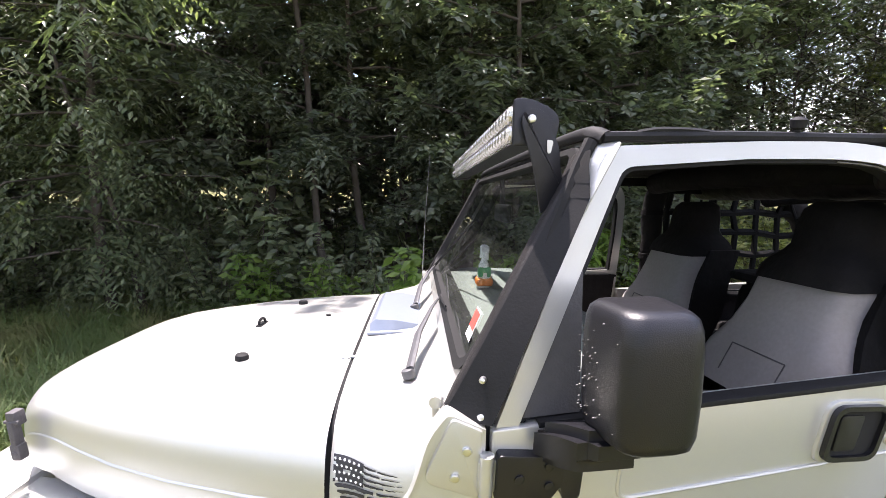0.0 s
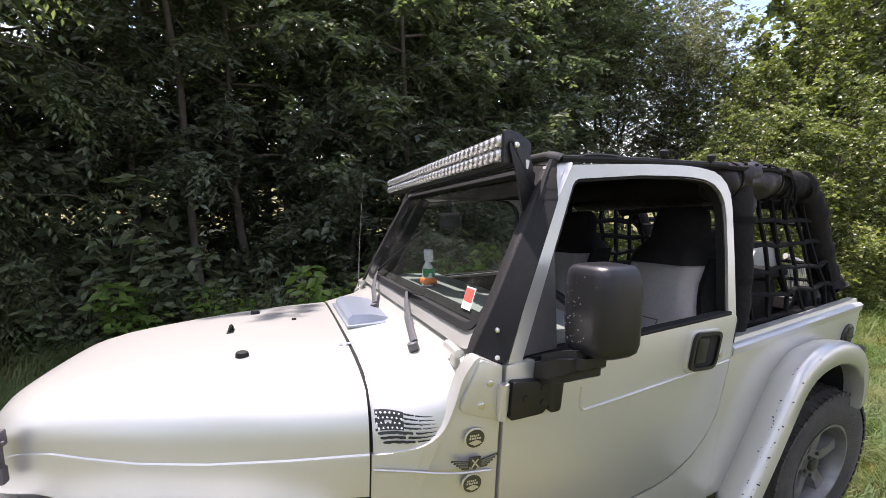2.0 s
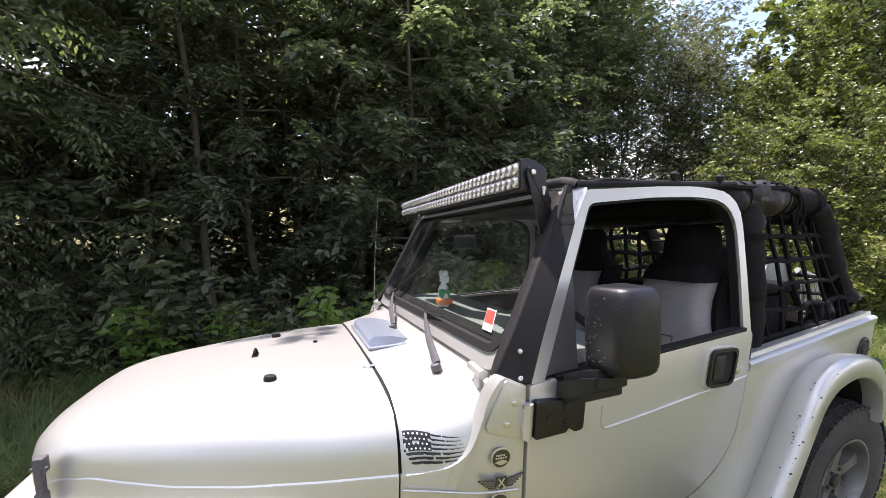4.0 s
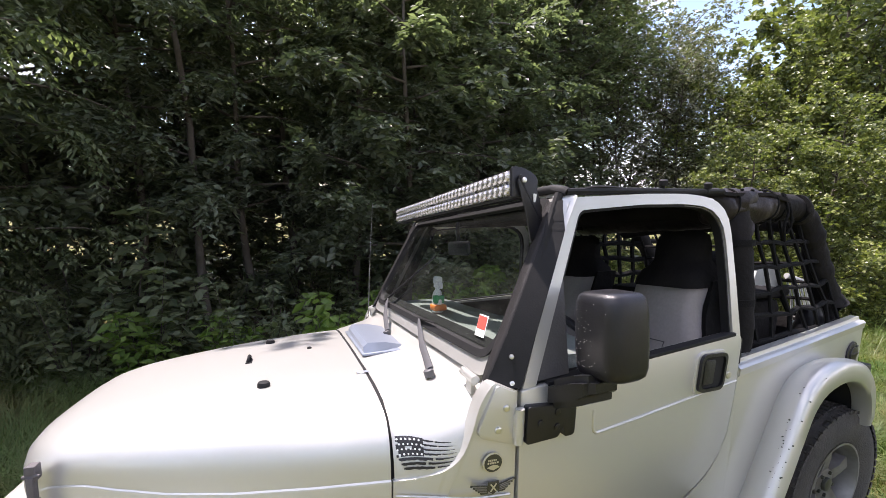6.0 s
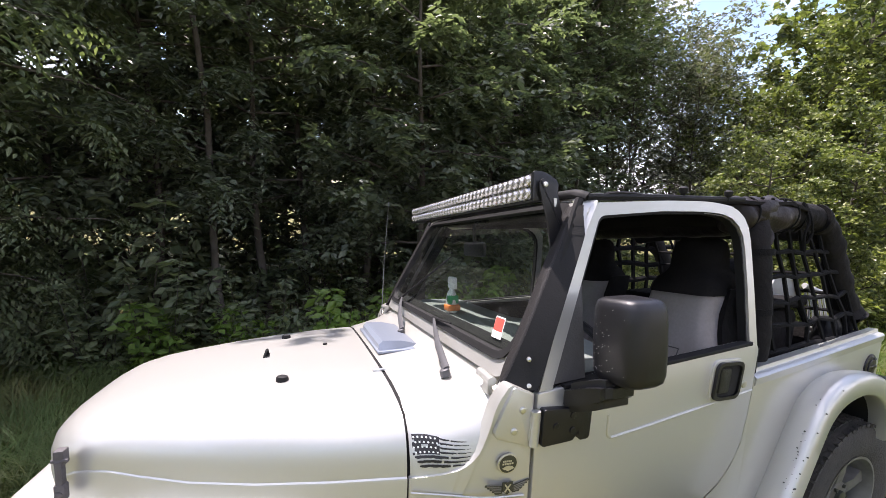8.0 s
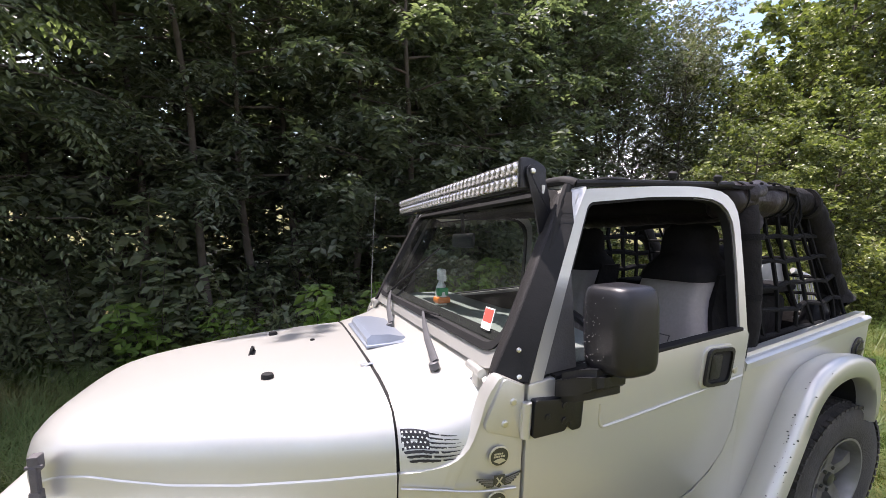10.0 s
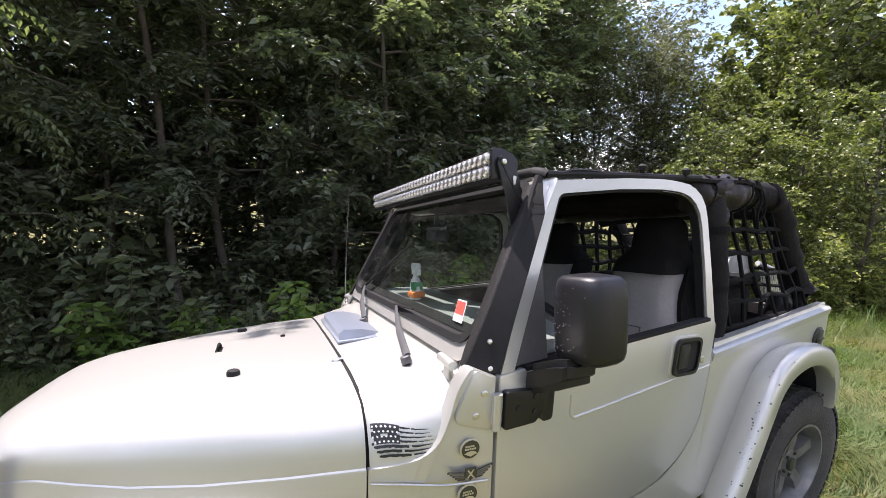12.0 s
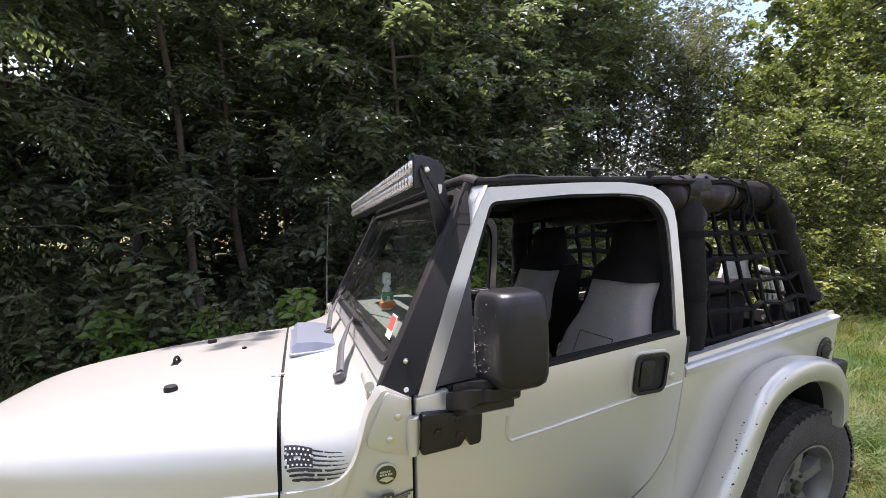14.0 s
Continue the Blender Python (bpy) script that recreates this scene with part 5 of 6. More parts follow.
def make_chair():
    root = new("folded_chair")
    root.location = fit_to_view((1.6, -0.42, 0.61))
    tagged(root, "white slatted plastic garden chair folded in the load bed", "chair")

    def bit(name, bm, mat):
        bmesh.ops.translate(bm, vec=(0.01, 0.04, -0.055), verts=bm.verts[:])
        fit_mesh(bm)
        return part(name, bm, mat, root)
    b = bmesh.new()
    plate(b, rounded([(1.56, 1.34, 0.02), (1.80, 1.32, 0.03), (1.79, 1.43, 0.04), (1.74, 1.455, 0.03), (1.60, 1.445, 0.04)]), lambda x, z: -0.40 + 0.25 * (x - 1.65) ** 2, 0.02, 0.006)
    bit("backrest", b, CHAIR)
    for i in range(7):
        b = bmesh.new()
        x, z = 1.80 + i * 0.042, 1.385 - i * 0.012
        tube(b, [(x, -0.43, z), (x + 0.05, -0.43, z - 0.11), (x + 0.075, -0.43, z - 0.22)], 0.010, 8, 0.6)
        bit("slat", b, CHAIR)
    for a, c in (((1.78, -0.44, 1.40), (2.10, -0.44, 1.31)), ((1.85, -0.44, 1.16), (2.12, -0.44, 1.10))):
        b = bmesh.new()
        tube(b, [a, c], 0.014, 8)
        bit("rail", b, CHAIR)
    for a, c in (((1.62, -0.41, 1.36), (1.66, -0.42, 0.65)), ((2.08, -0.44, 1.30), (2.02, -0.44, 0.66))):
        b = bmesh.new()
        tube(b, [a, c], 0.014, 8)
        bit("leg", b, CHAIR)


def make_storage():
    root = new("storage_box")
    root.location = fit_to_view((1.36, -0.3, 0.6))
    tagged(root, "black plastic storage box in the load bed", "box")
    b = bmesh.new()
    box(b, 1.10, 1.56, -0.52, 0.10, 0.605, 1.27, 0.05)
    fit_mesh(b)
    part("tub", b, FABRIC, root)
    b = bmesh.new()
    box(b, 1.08, 1.58, -0.54, 0.12, 1.272, 1.31, 0.018)
    fit_mesh(b)
    part("lid", b, FABRIC, root)


# A made-up bag that fills the unclear dark mass behind the net.
def make_bag():
    root = new("duffel_bag")
    root.location = fit_to_view((1.25, -0.32, 1.312))
    tagged(root, "soft black bag added on the storage box to fill a dark mass", "bag")
    b = bmesh.new()
    rings = []
    for i in range(15):
        u = i / 14
        k = (1 - abs(2 * u - 1) ** 4) ** 0.5 * 0.9 + 0.1
        rings.append([(1.10 + 0.34 * u, -0.34 + 0.16 * k * math.cos(a) * (1 + 0.1 * noise.noise((u * 5, a, 1))), 1.312 + 0.085 * k * (1 + math.sin(a) * (1 + 0.16 * noise.noise((u * 6, a * 1.5, 4))))) for a in [6.28318 * q / 18 for q in range(18)]])
    loft(b, rings)
    fit_mesh(b)
    part("sack", b, FABRIC, root, sharp=70)
    b = bmesh.new()
    tube(b, smooth_path([(1.20, -0.48, 1.40), (1.21, -0.49, 1.46), (1.27, -0.46, 1.505), (1.33, -0.49, 1.46), (1.34, -0.48, 1.40)], 5), 0.008, 6)
    fit_mesh(b)
    part("handle", b, WEB, root)


make_storage()
make_bag()
make_bottle()
make_chair()

# ---- plants ----
RNG = np.random.default_rng(7)


def mesh_from(name, verts, faces, mat):
    me = bpy.data.meshes.new(name)
    me.from_pydata(verts, [], faces)
    me.materials.append(mat)
    return me


def unit(v):
    return v / np.maximum(np.linalg.norm(v, axis=1, keepdims=True), 1e-9)


def leaflets(base, way, side, length, width, fold=0.25):
    """Folded leaf blades: verts (4n, 3) and triangles (2n, 3)."""
    n = len(base)
    length, width = np.broadcast_to(length, n)[:, None], np.broadcast_to(width, n)[:, None]
    nor = np.cross(way, side)
    v = np.empty((n, 4, 3))
    v[:, 0] = base
    v[:, 1] = base + way * length * 0.42 + side * width - nor * width * fold
    v[:, 2] = base + way * length
    v[:, 3] = base + way * length * 0.42 - side * width - nor * width * fold
    i = np.arange(n)[:, None] * 4
    f = np.concatenate([i + [0, 1, 2], i + [0, 2, 3]])
    return v.reshape(-1, 3), f


def sprays(base, way, m, reach, leaf, width, droop, rng, loose=0.22):
    """Leafy twigs: m pairs of leaflets along each twig, which bends down."""
    s = len(base)
    t = (np.arange(m * 2) // 2 + 0.7) / m
    sgn = np.where(np.arange(m * 2) % 2, 1.0, -1.0)
    across = unit(np.cross(way, np.array([0, 0, 1.0])) + rng.normal(0, 0.25, (s, 3)))
    r = np.broadcast_to(reach, s)[:, None, None]
    p = base[:, None] + way[:, None] * r * t[None, :, None]
    p[:, :, 2] -= droop * (t ** 2)[None] * r[:, :, 0]
    d = way[:, None] * 0.55 + across[:, None] * sgn[None, :, None] + rng.normal(0, loose, (s, m * 2, 3))
    d[:, :, 2] -= droop * 0.8
    d = unit(d.reshape(-1, 3))
    sd = unit(np.cross(d, np.array([0, 0, 1.0]) + rng.normal(0, loose * 1.6, (s * m * 2, 3))))
    k = s * m * 2
    size = rng.uniform(0.7, 1.2, k)
    return leaflets(p.reshape(-1, 3), d, sd, leaf * size, width * size)


def limb(verts, faces, pts, radii, n=6):
    o = len(verts)
    for i, p in enumerate(pts):
        d = np.array(pts[min(i + 1, len(pts) - 1)]) - np.array(pts[max(i - 1, 0)])
        d = d / max(np.linalg.norm(d), 1e-9)
        a = np.cross(d, [0.3, 1, 0.2])
        a /= np.linalg.norm(a)
        c = np.cross(d, a)
        for k in range(n):
            verts.append(tuple(np.array(p) + (a * math.cos(6.28318 * k / n) + c * math.sin(6.28318 * k / n)) * radii[i]))
    for i in range(len(pts) - 1):
        for k in range(n):
            faces.append((o + i * n + k, o + i * n + (k + 1) % n, o + (i + 1) * n + (k + 1) % n, o + (i + 1) * n + k))


def make_tree(height, spread, low, twigs, leaf, width, pairs, droop, mat, seed, label, trunk=0.07, category="tree", rise=0.0, scatter=0.10, loose=0.22):
    """A tree with a bent trunk, limbs and a ragged crown of leafy twigs, standing at the origin."""
    rng = np.random.default_rng(seed)
    wv, wf = [], []
    lean = rng.normal(0, 0.05, 2)
    zs = np.linspace(0, height * 0.93, 9)
    stem = [np.array([lean[0] * z + 0.06 * math.sin(z * 1.3 + seed), lean[1] * z + 0.06 * math.cos(z * 1.1 + seed), z - (0.15 if z == 0 else 0)]) for z in zs]
    limb(wv, wf, stem, [trunk * (1 - 0.85 * z / height) for z in zs], 8)
    base, way = [], []
    limbs = int(10 + height * 3.5)
    tips = []
    for i in range(limbs):
        h = low + (height * 0.97 - low) * (i + rng.random()) / limbs
        k = min(len(zs) - 2, int(h / zs[-1] * (len(zs) - 1)))
        p = stem[k] + (stem[k + 1] - stem[k]) * (h - zs[k]) / (zs[1] - zs[0])
        a = i * 2.4 + rng.normal(0, 0.4)
        u = (h - low) / (height - low)
        r = spread * (0.55 + 0.65 * math.sin(3.14 * min(1, u * 0.8 + 0.22))) * rng.uniform(0.55, 1.15)
        up = rng.uniform(0.05, 0.55) * (1 - 0.3 * droop) + rise * rng.uniform(0.0, 1.0)
        pts = [p + np.array([math.cos(a) * r * t, math.sin(a) * r * t, r * (up * t - 0.35 * droop * t * t)]) + rng.normal(0, 0.04, 3) * t for t in np.linspace(0, 1, 6)]
        limb(wv, wf, pts, [max(0.004, trunk * 0.33 * (1 - 0.9 * t)) for t in np.linspace(0, 1, 6)], 5)
        tips.append((pts, a, r))
    per = max(1, twigs // limbs)
    for pts, a, r in tips:
        for _ in range(per):
            t = 1 - rng.random() ** 1.6 * 0.85
            q = t * 5
            k = min(4, int(q))
            p = pts[k] + (pts[k + 1] - pts[k]) * (q - k)
            b = a + rng.normal(0, 0.9)
            d = np.array([math.cos(b), math.sin(b), rng.normal(0.1 - 0.35 * droop + 0.3 * rise, 0.4 + 0.25 * rise)])
            base.append(p + rng.normal(0, scatter, 3) * spread * 0.5)
            way.append(d / np.linalg.norm(d))
    lv, lf = sprays(np.array(base), np.array(way), pairs, rng.uniform(0.7, 1.2, len(base)) * leaf * pairs * 0.55, leaf, width, droop, rng, loose)
    root = new("tree" if category == "tree" else "shrub")
    tagged(root, label, category)
    tr = new("trunk", mesh_from("trunk", wv, wf, BARK))
    tr.data.polygons.foreach_set("use_smooth", [True] * len(tr.data.polygons))
    cr = new("crown", mesh_from("crown", lv.tolist(), lf.tolist(), mat))
    tr.parent = cr.parent = root
    return root


def stand(root, places, group):
    """Plants the tree at its first place and copies at the rest."""
    root["group"] = group
    for x, y, turn, size in places[1:]:
        ob = copy_thing(root, pose(x, y, ground_z(x, y) - 0.03, 0, 0, turn))
        ob.scale = (size, size, size)
    x, y, turn, size = places[0]
    root.matrix_basis = pose(x, y, ground_z(x, y) - 0.03, 0, 0, turn)
    root.scale = (size, size, size)


walnut = make_tree(6.3, 1.5, 0.7, 900, 0.105, 0.019, 8, 0.8, LEAF_MID, 3, "tall tree with drooping feathery compound leaves at the wood edge", loose=0.09)
walnut_b = make_tree(6.0, 1.4, 1.8, 1150, 0.115, 0.024, 6, 0.55, LEAF_DARK, 11, "shaded tree with long leaflets at the wood edge")
maple = make_tree(6.6, 1.7, 0.8, 1500, 0.13, 0.040, 4, 0.35, LEAF_DARK, 5, "dense dark broadleaf tree in the shade")
oak = make_tree(8.0, 2.2, 1.2, 2000, 0.16, 0.055, 4, 0.25, LEAF_DARK, 8, "tall dense broadleaf tree deep in the wood", 0.10)
birch = make_tree(7.5, 1.5, 1.6, 1500, 0.090, 0.034, 3, 0.3, LEAF_GREY, 21, "slender young tree with grey-green sunlit foliage", 0.055, rise=0.9, scatter=0.24)
alder = make_tree(7.8, 1.3, 4.0, 800, 0.10, 0.040, 3, 0.3, LEAF_MID, 27, "thin-stemmed tree with a high open crown", 0.05, rise=0.8, scatter=0.22)
lime = make_tree(5.2, 1.5, 0.3, 1500, 0.100, 0.040, 3, 0.3, LEAF_LIT, 23, "bright yellow-green sunlit young tree", rise=0.9, scatter=0.17, loose=0.5)

stand(walnut, [(-3.2, 5.0, 0, 1.0), (-4.6, 5.8, 70, 1.0), (-2.4, 5.9, 150, 0.95), (-6.2, 5.2, 200, 1.05), (-8.2, 5.6, 20, 1.05), (-5.2, 4.7, 100, 0.8), (-2.75, 4.8, 220, 0.75)], "trees along the wood edge")
stand(walnut_b, [(-1.2, 5.8, 30, 1.0), (0.2, 6.0, 120, 1.05), (1.6, 5.7, 250, 1.0), (3.0, 5.7, 10, 1.05), (-9.8, 6.0, 60, 1.1)], "trees along the wood edge")
stand(maple, [(2.4, 5.0, 0, 0.95), (4.0, 5.8, 80, 1.0), (5.4, 6.5, 160, 1.05), (0.9, 6.6, 220, 1.1), (-1.6, 6.8, 300, 1.1), (-3.8, 6.9, 40, 1.1), (-6.5, 7.2, 130, 1.1), (6.8, 7.4, 20, 1.05)], "trees in the wood")
# The crown is out of view, added to throw dappled shade on the hood.
shade_tree = make_tree(9.2, 2.0, 5.2, 420, 0.16, 0.055, 4, 0.25, LEAF_DARK, 41, "tall slim tree with bare grey stem; high thin crown added unseen to dapple the hood", 0.062)
stand(shade_tree, [(-0.45, 5.45, 0, 1.0)], "trees in the wood")
stand(oak, [(-0.5, 9.0, 0, 1.0), (2.8, 8.6, 70, 1.0), (-4.2, 9.4, 140, 1.05), (5.8, 9.6, 210, 1.25), (-8.0, 9.2, 280, 1.1), (8.6, 10.6, 30, 1.4), (-12.5, 8.6, 100, 1.15), (1.2, 12.0, 60, 1.2), (-6.0, 12.5, 10, 1.2), (6.0, 13.0, 190, 1.5), (-10.5, 12.0, 75, 1.2), (-15.5, 11.0, 20, 1.3), (10.5, 15.0, 120, 1.75), (-2.0, 15.5, 200, 1.3), (15.5, 16.5, 310, 1.85), (-9.0, 16.5, 40, 1.3), (4.0, 16.5, 260, 1.7)], "trees in the wood")
oak_far = make_tree(8.0, 2.2, 1.0, 1600, 0.17, 0.058, 4, 0.25, LEAF_DARK, 9, "tall broadleaf tree added round the clearing", 0.10)
# Those at negative y are unseen, added for reflections and to close the clearing.
stand(oak_far, [(-17.0, 4.0, 130, 1.2), (-20.0, -3.0, 200, 1.3), (-16.0, -11.0, 20, 1.3), (-8.0, -17.0, 80, 1.3), (0.0, -20.0, 150, 1.4), (8.0, -18.0, 230, 1.3), (16.0, -16.0, 310, 1.4), (24.0, -10.0, 60, 1.4), (-9.0, 20.0, 30, 1.7), (-15.0, 16.0, 150, 1.7), (-5.0, 19.5, 250, 1.7), (-13.0, 21.0, 330, 1.9), (-20.0, 13.0, 60, 1.7), (1.0, 20.0, 10, 1.8)], "trees round the clearing")
stand(birch, [(9.6, 7.6, 60, 1.15), (12.0, 7.6, 200, 0.98), (13.4, 9.4, 310, 1.08), (15.2, 7.3, 40, 0.98), (16.8, 9.0, 90, 1.0), (16.0, 12.5, 220, 1.5), (18.5, 10.5, 70, 1.12), (11.6, 6.2, 100, 0.84), (20.5, 12.5, 170, 1.5), (10.8, 12.0, 300, 1.3)], "young trees at the clearing")
stand(alder, [(6.6, 7.4, 10, 1.1), (7.4, 8.4, 110, 1.15), (8.2, 7.6, 220, 1.1), (8.9, 9.0, 330, 1.25), (9.8, 9.6, 50, 1.3), (11.0, 8.8, 160, 1.25), (7.8, 10.2, 270, 1.1), (12.0, 10.8, 20, 1.4), (14.4, 11.4, 140, 1.5), (10.2, 7.0, 75, 0.9)], "thin-stemmed trees at the clearing")
stand(lime, [(8.2, 2.8, 0, 0.62), (9.5, 3.7, 130, 0.62), (9.6, 2.0, 40, 0.72), (8.9, 0.9, 210, 0.66), (12.0, 5.4, 0, 1.0), (13.6, 4.4, 80, 1.1), (15.0, 3.2, 150, 1.2), (16.6, 1.6, 230, 1.3), (18.5, 3.4, 300, 1.5), (18.2, -0.6, 40, 1.3), (14.8, 5.6, 120, 1.25), (20.0, 1.0, 190, 1.6), (19.5, 6.0, 60, 2.0), (22.0, -3.0, 10, 1.7), (16.0, 4.6, 250, 1.8), (17.4, 6.6, 200, 1.3), (21.5, 4.0, 20, 1.9), (20.5, -1.5, 100, 1.6), (24.0, 1.0, 330, 2.1), (24.5, 7.0, 60, 2.1)], "sunlit young trees at the clearing")


def make_shrub(height, spread, stems, pairs, leaf, width, mat, seed, label, droop=0.45):
    """Upright stems of uneven height from one root, each with whorls of drooping leaves."""
    rng = np.random.default_rng(seed)
    wv, wf, base, way, reach = [], [], [], [], []
    for i in range(stems):
        a, r, h = rng.uniform(0, 6.283), spread * math.sqrt(rng.random()), height * rng.uniform(0.3, 1.0)
        p0 = np.array([math.cos(a) * r * 0.4, math.sin(a) * r * 0.4, -0.05])
        p1 = p0 + np.array([math.cos(a) * r * 0.8 + rng.normal(0, 0.06), math.sin(a) * r * 0.8 + rng.normal(0, 0.06), h])
        pts = [p0 + (p1 - p0) * t + np.array([0, 0, 0.04 * math.sin(3 * t)]) for t in np.linspace(0, 1, 5)]
        limb(wv, wf, pts, [0.008, 0.007, 0.006, 0.004, 0.002], 4)
        for t in np.arange(0.25, 1.01, 0.16 / h):
            for q in range(3):
                b = t * 9 + q * 2.094 + rng.normal(0, 0.3)
                d = np.array([math.cos(b), math.sin(b), rng.uniform(-0.2, 0.7)])
                base.append(p0 + (p1 - p0) * min(t, 1) + rng.normal(0, 0.015, 3))
                way.append(d / np.linalg.norm(d))
                reach.append(leaf * pairs * rng.uniform(0.35, 0.6))
    lv, lf = sprays(np.array(base), np.array(way), pairs, np.array(reach), leaf, width, droop, rng, 0.3)
    root = new("shrub")
    tagged(root, label, "shrub")
    st = new("stalk", mesh_from("stalk", wv, wf, BARK))
    cr = new("foliage", mesh_from("foliage", lv.tolist(), lf.tolist(), mat))
    st.parent = cr.parent = root
    return root


bush = make_shrub(1.15, 0.40, 9, 2, 0.15, 0.040, LEAF_BUSH, 31, "broad-leaved fresh green shrub in front of the wood")
bush_b = make_shrub(1.5, 0.55, 11, 2, 0.13, 0.036, LEAF_MID, 32, "shaded leafy shrub at the wood edge")
bush_c = make_shrub(1.3, 0.6, 16, 3, 0.10, 0.030, LEAF_WEED, 33, "tall sunlit weeds at the clearing", 0.2)
PL = random.Random(5)
stand(bush, [(0.34, 2.75, 0, 1.0), (0.70, 3.0, 200, 0.85), (-0.35, 3.5, 70, 0.8), (-1.15, 4.1, 140, 0.9), (1.5, 3.4, 100, 0.95), (2.3, 3.8, 210, 1.0), (3.1, 4.1, 300, 1.1), (3.9, 4.5, 130, 1.1)], "shrubs before the wood")
stand(bush_b, [(-2.9 - 0.9 * i + PL.uniform(-0.35, 0.35), 4.75 + PL.uniform(-0.3, 0.5), PL.uniform(0, 360), PL.uniform(0.5, 0.85)) for i in range(8)] + [(-1.7 + 0.62 * i + PL.uniform(-0.25, 0.25), 4.1 + PL.uniform(-0.3, 0.5), PL.uniform(0, 360), PL.uniform(0.55, 1.15)) for i in range(12)] + [(-9.5 + 0.95 * i + PL.uniform(-0.3, 0.3), 5.6 + PL.uniform(-0.4, 0.5), PL.uniform(0, 360), PL.uniform(0.9, 1.7)) for i in range(18)] + [(-10 + 1.2 * i, 8.2 + PL.uniform(-0.6, 0.6), PL.uniform(0, 360), PL.uniform(1.3, 2.3)) for i in range(18)] + [(7.2 + 0.75 * i + PL.uniform(-0.3, 0.3), 10.6 + 0.15 * i + PL.uniform(-0.6, 0.6), PL.uniform(0, 360), PL.uniform(1.3, 1.9)) for i in range(10)], "shrubs before the wood")
WEEDS = random.Random(14)
stand(bush_c, [(6.0 + 0.135 * i + WEEDS.uniform(-0.25, 0.25), 4.7 - 0.17 * i + WEEDS.uniform(-0.3, 0.3), WEEDS.uniform(0, 360), WEEDS.uniform(0.55, 0.95)) for i in range(26)] + [(7.0 + 0.28 * i + WEEDS.uniform(-0.2, 0.2), 5.6 - 0.19 * i + WEEDS.uniform(-0.3, 0.3), WEEDS.uniform(0, 360), WEEDS.uniform(0.7, 1.25)) for i in range(34)] + [(5.2, 5.0, 0, 0.9), (6.2, 5.3, 40, 1.0), (7.2, 5.4, 80, 1.0), (8.2, 5.3, 120, 1.05), (9.2, 4.9, 160, 1.1), (10.2, 4.3, 200, 1.1), (11.2, 3.6, 240, 1.15), (12.2, 2.9, 280, 1.15), (13.2, 2.0, 320, 1.2), (14.2, 1.0, 15, 1.2), (15.4, -0.2, 75, 1.25), (16.5, -1.8, 135, 1.3), (10.0, 5.8, 195, 1.2), (11.6, 4.9, 255, 1.2), (13.4, 3.4, 300, 1.3)], "tall weeds at the clearing")


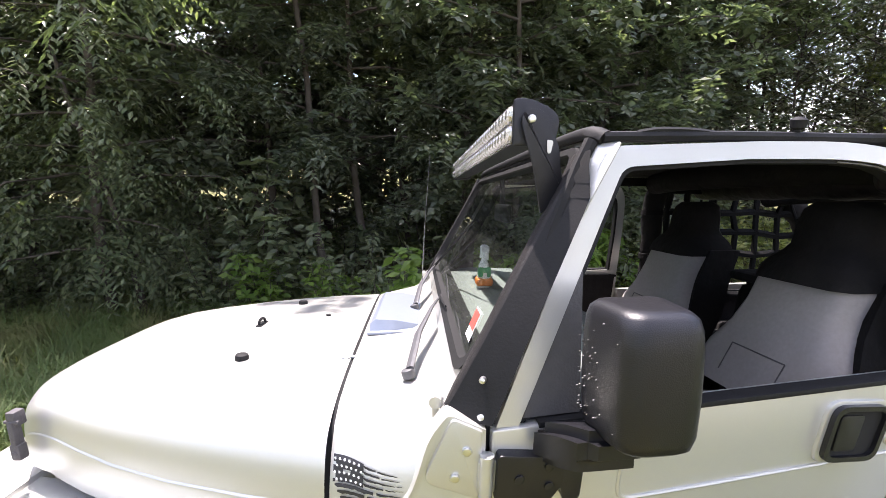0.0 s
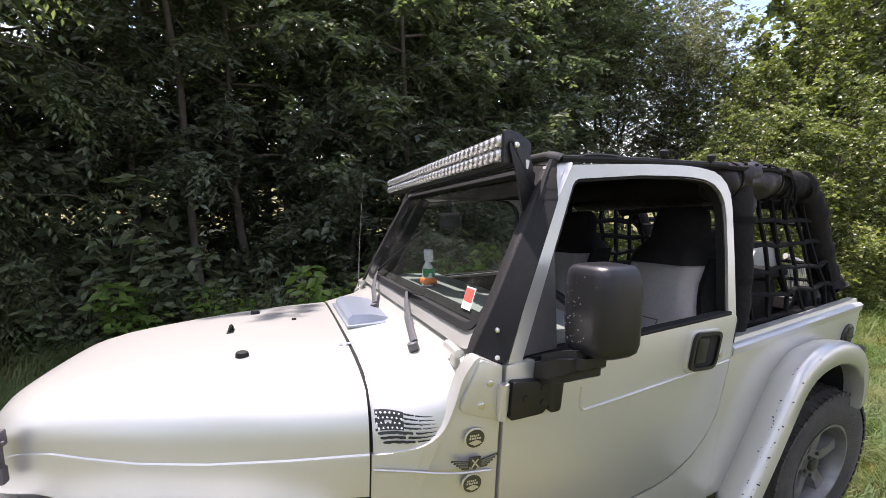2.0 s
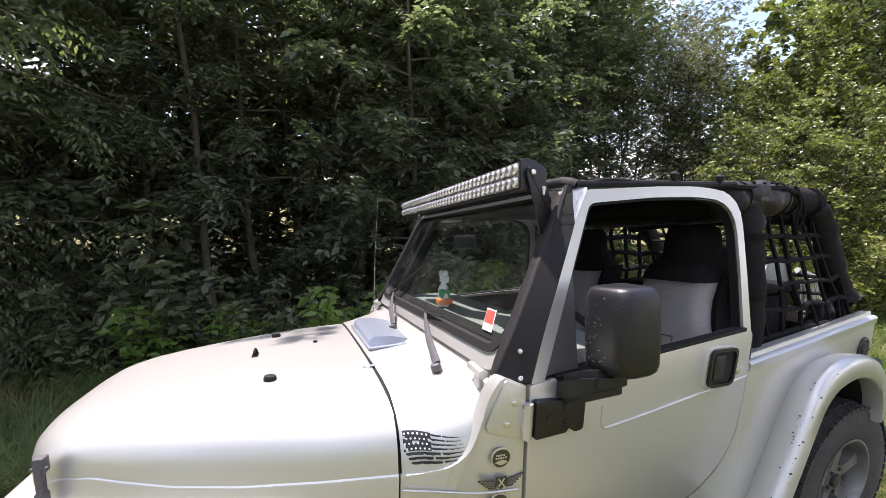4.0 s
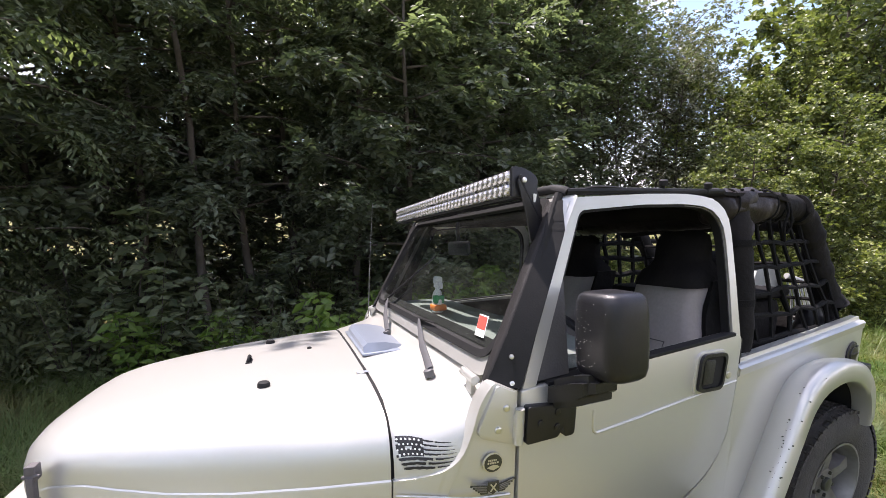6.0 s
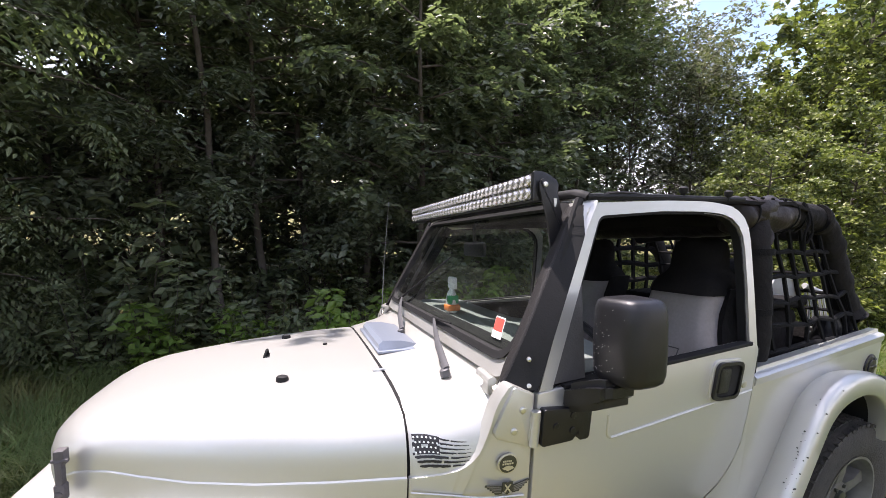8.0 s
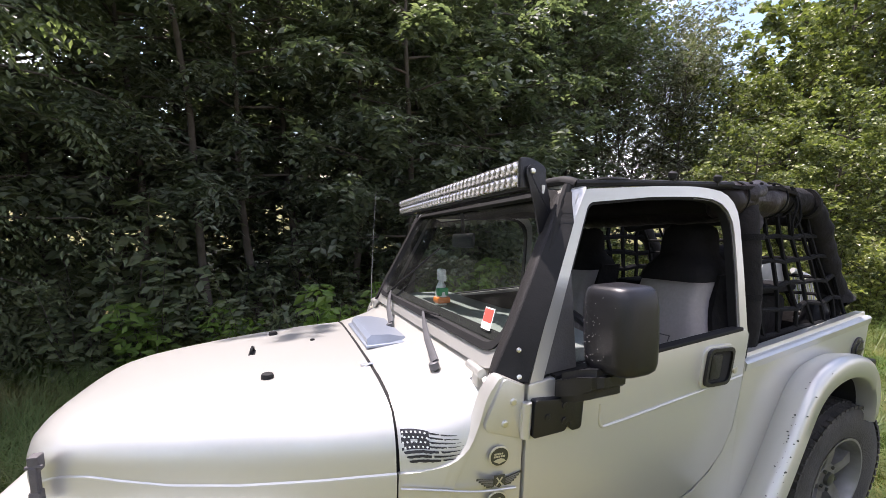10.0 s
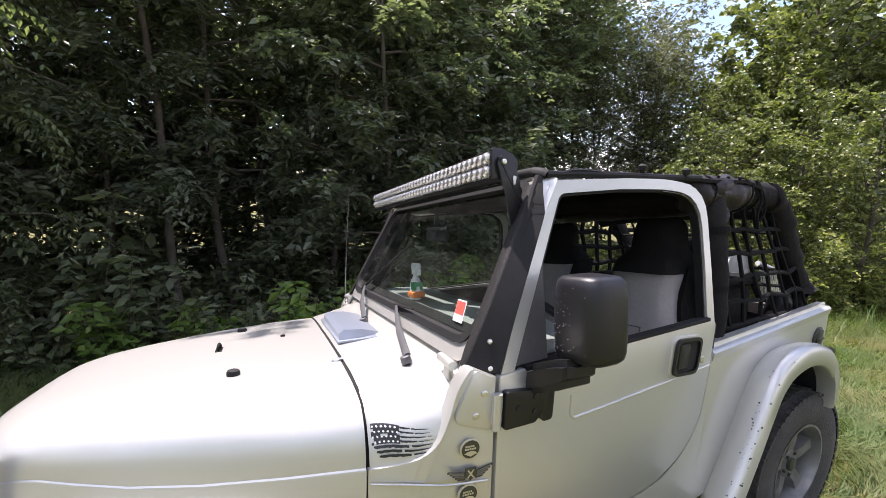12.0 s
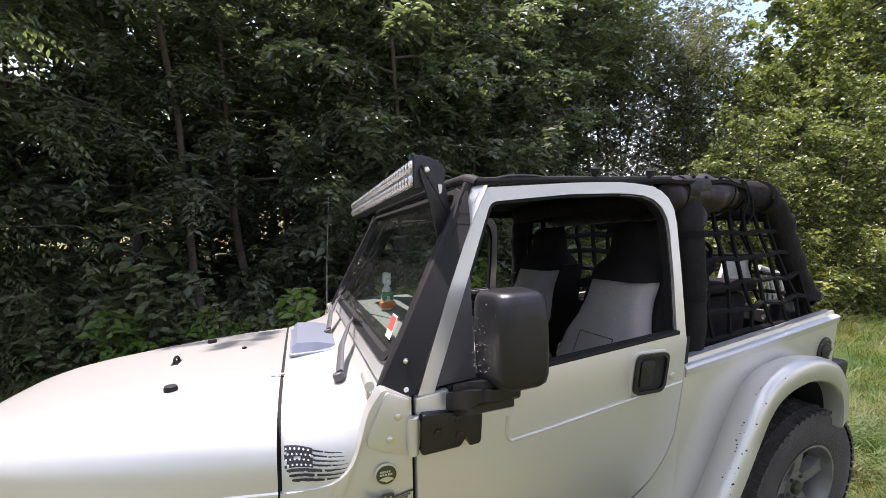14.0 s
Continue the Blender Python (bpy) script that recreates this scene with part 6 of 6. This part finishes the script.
def make_grass(count, x0, x1, y0, y1, h0, h1, name, label, seed, keep, mat=GRASS):
    rng = np.random.default_rng(seed)
    x, y = rng.uniform(x0, x1, count), rng.uniform(y0, y1, count)
    ok = keep(x, y)
    x, y = x[ok], y[ok]
    n = len(x)
    z = -0.165 - 1.6 * np.tanh((0.032 * x + 0.139 * y) / 1.6) - 0.03
    swirl = np.array([noise.noise((p * 1.7, q * 1.7, 9)) + 0.6 * noise.noise((p * 5.0, q * 5.0, 2)) for p, q in zip(x, y)])
    a = 7.0 * swirl + rng.normal(0, 0.75, n)
    h = rng.uniform(h0, h1, n) * (0.7 + 0.6 * np.array([noise.noise((p * 0.9, q * 0.9, 5)) * 0.5 + 0.5 for p, q in zip(x, y)]))
    lean = rng.uniform(0.4, 1.9, n) * h
    base = np.stack([x, y, z], 1)
    out = np.stack([np.cos(a), np.sin(a), np.zeros(n)], 1)
    side = np.stack([-np.sin(a), np.cos(a), np.zeros(n)], 1) * (rng.uniform(0.0016, 0.0042, n) * (1 + h0))[:, None]
    v = np.empty((n, 5, 3))
    v[:, 0], v[:, 1] = base - side, base + side
    mid = base + out * (lean * 0.35)[:, None] + np.array([0, 0, 1.0]) * (h * 0.62)[:, None]
    v[:, 2], v[:, 3] = mid + side * 0.8, mid - side * 0.8
    v[:, 4] = base + out * lean[:, None] + np.array([0, 0, 1.0]) * (h * 0.92)[:, None]
    i = np.arange(n)[:, None] * 5
    faces = np.concatenate([i + [0, 1, 2], i + [0, 2, 3], i + [3, 2, 4]])
    ob = new(name, mesh_from(name, v.reshape(-1, 3).tolist(), faces.tolist(), mat))
    tagged(ob, label, "grass", kind="stuff")


def outside_car(x, y):
    return ~((x > -1.1) & (x < 2.3) & (y > -0.60) & (y < 0.6))


def faded(rng, x, y, x0, x1, y0, y1, soft):
    """Keeps fewer and fewer blades towards a patch's borders."""
    d = np.minimum(np.minimum(x - x0, x1 - x), np.minimum(y - y0, y1 - y)) / soft
    return outside_car(x, y) & (rng.random(len(x)) < d)


KEEP = np.random.default_rng(77)
make_grass(90000, -9.0, 4.2, 0.2, 5.6, 0.10, 0.42, "long_grass", "long tangled grass before the wood", 1, lambda x, y: faded(KEEP, x, y, -9.0, 4.2, 0.2, 5.6, 1.6), GRASS_GREEN)
make_grass(230000, 0.4, 10.0, -3.6, 5.2, 0.03, 0.13, "meadow_grass", "sunlit meadow grass with straw patches", 2, lambda x, y: faded(KEEP, x, y, 0.4, 10.0, -3.6, 5.2, 1.6))
make_grass(60000, 5.0, 22.0, -7.0, 8.0, 0.10, 0.45, "tall_grass", "sunlit tall meadow grass", 3, lambda x, y: faded(KEEP, x, y, 5.0, 22.0, -7.0, 8.0, 4.0))
make_grass(120000, -13.0, 13.0, -11.0, 5.0, 0.05, 0.18, "short_grass", "short meadow grass over the clearing", 4, lambda x, y: faded(KEEP, x, y, -13.0, 13.0, -11.0, 5.0, 8.0))
# A dense green patch stands in for the shade beside the wheel.
make_grass(60000, 0.8, 5.0, -2.6, 0.8, 0.04, 0.15, "wheel_shade_grass", "thick green grass standing in for shade beside the rear wheel", 6, lambda x, y: faded(KEEP, x, y, 0.8, 5.0, -2.6, 0.8, 0.9), GRASS_GREEN)
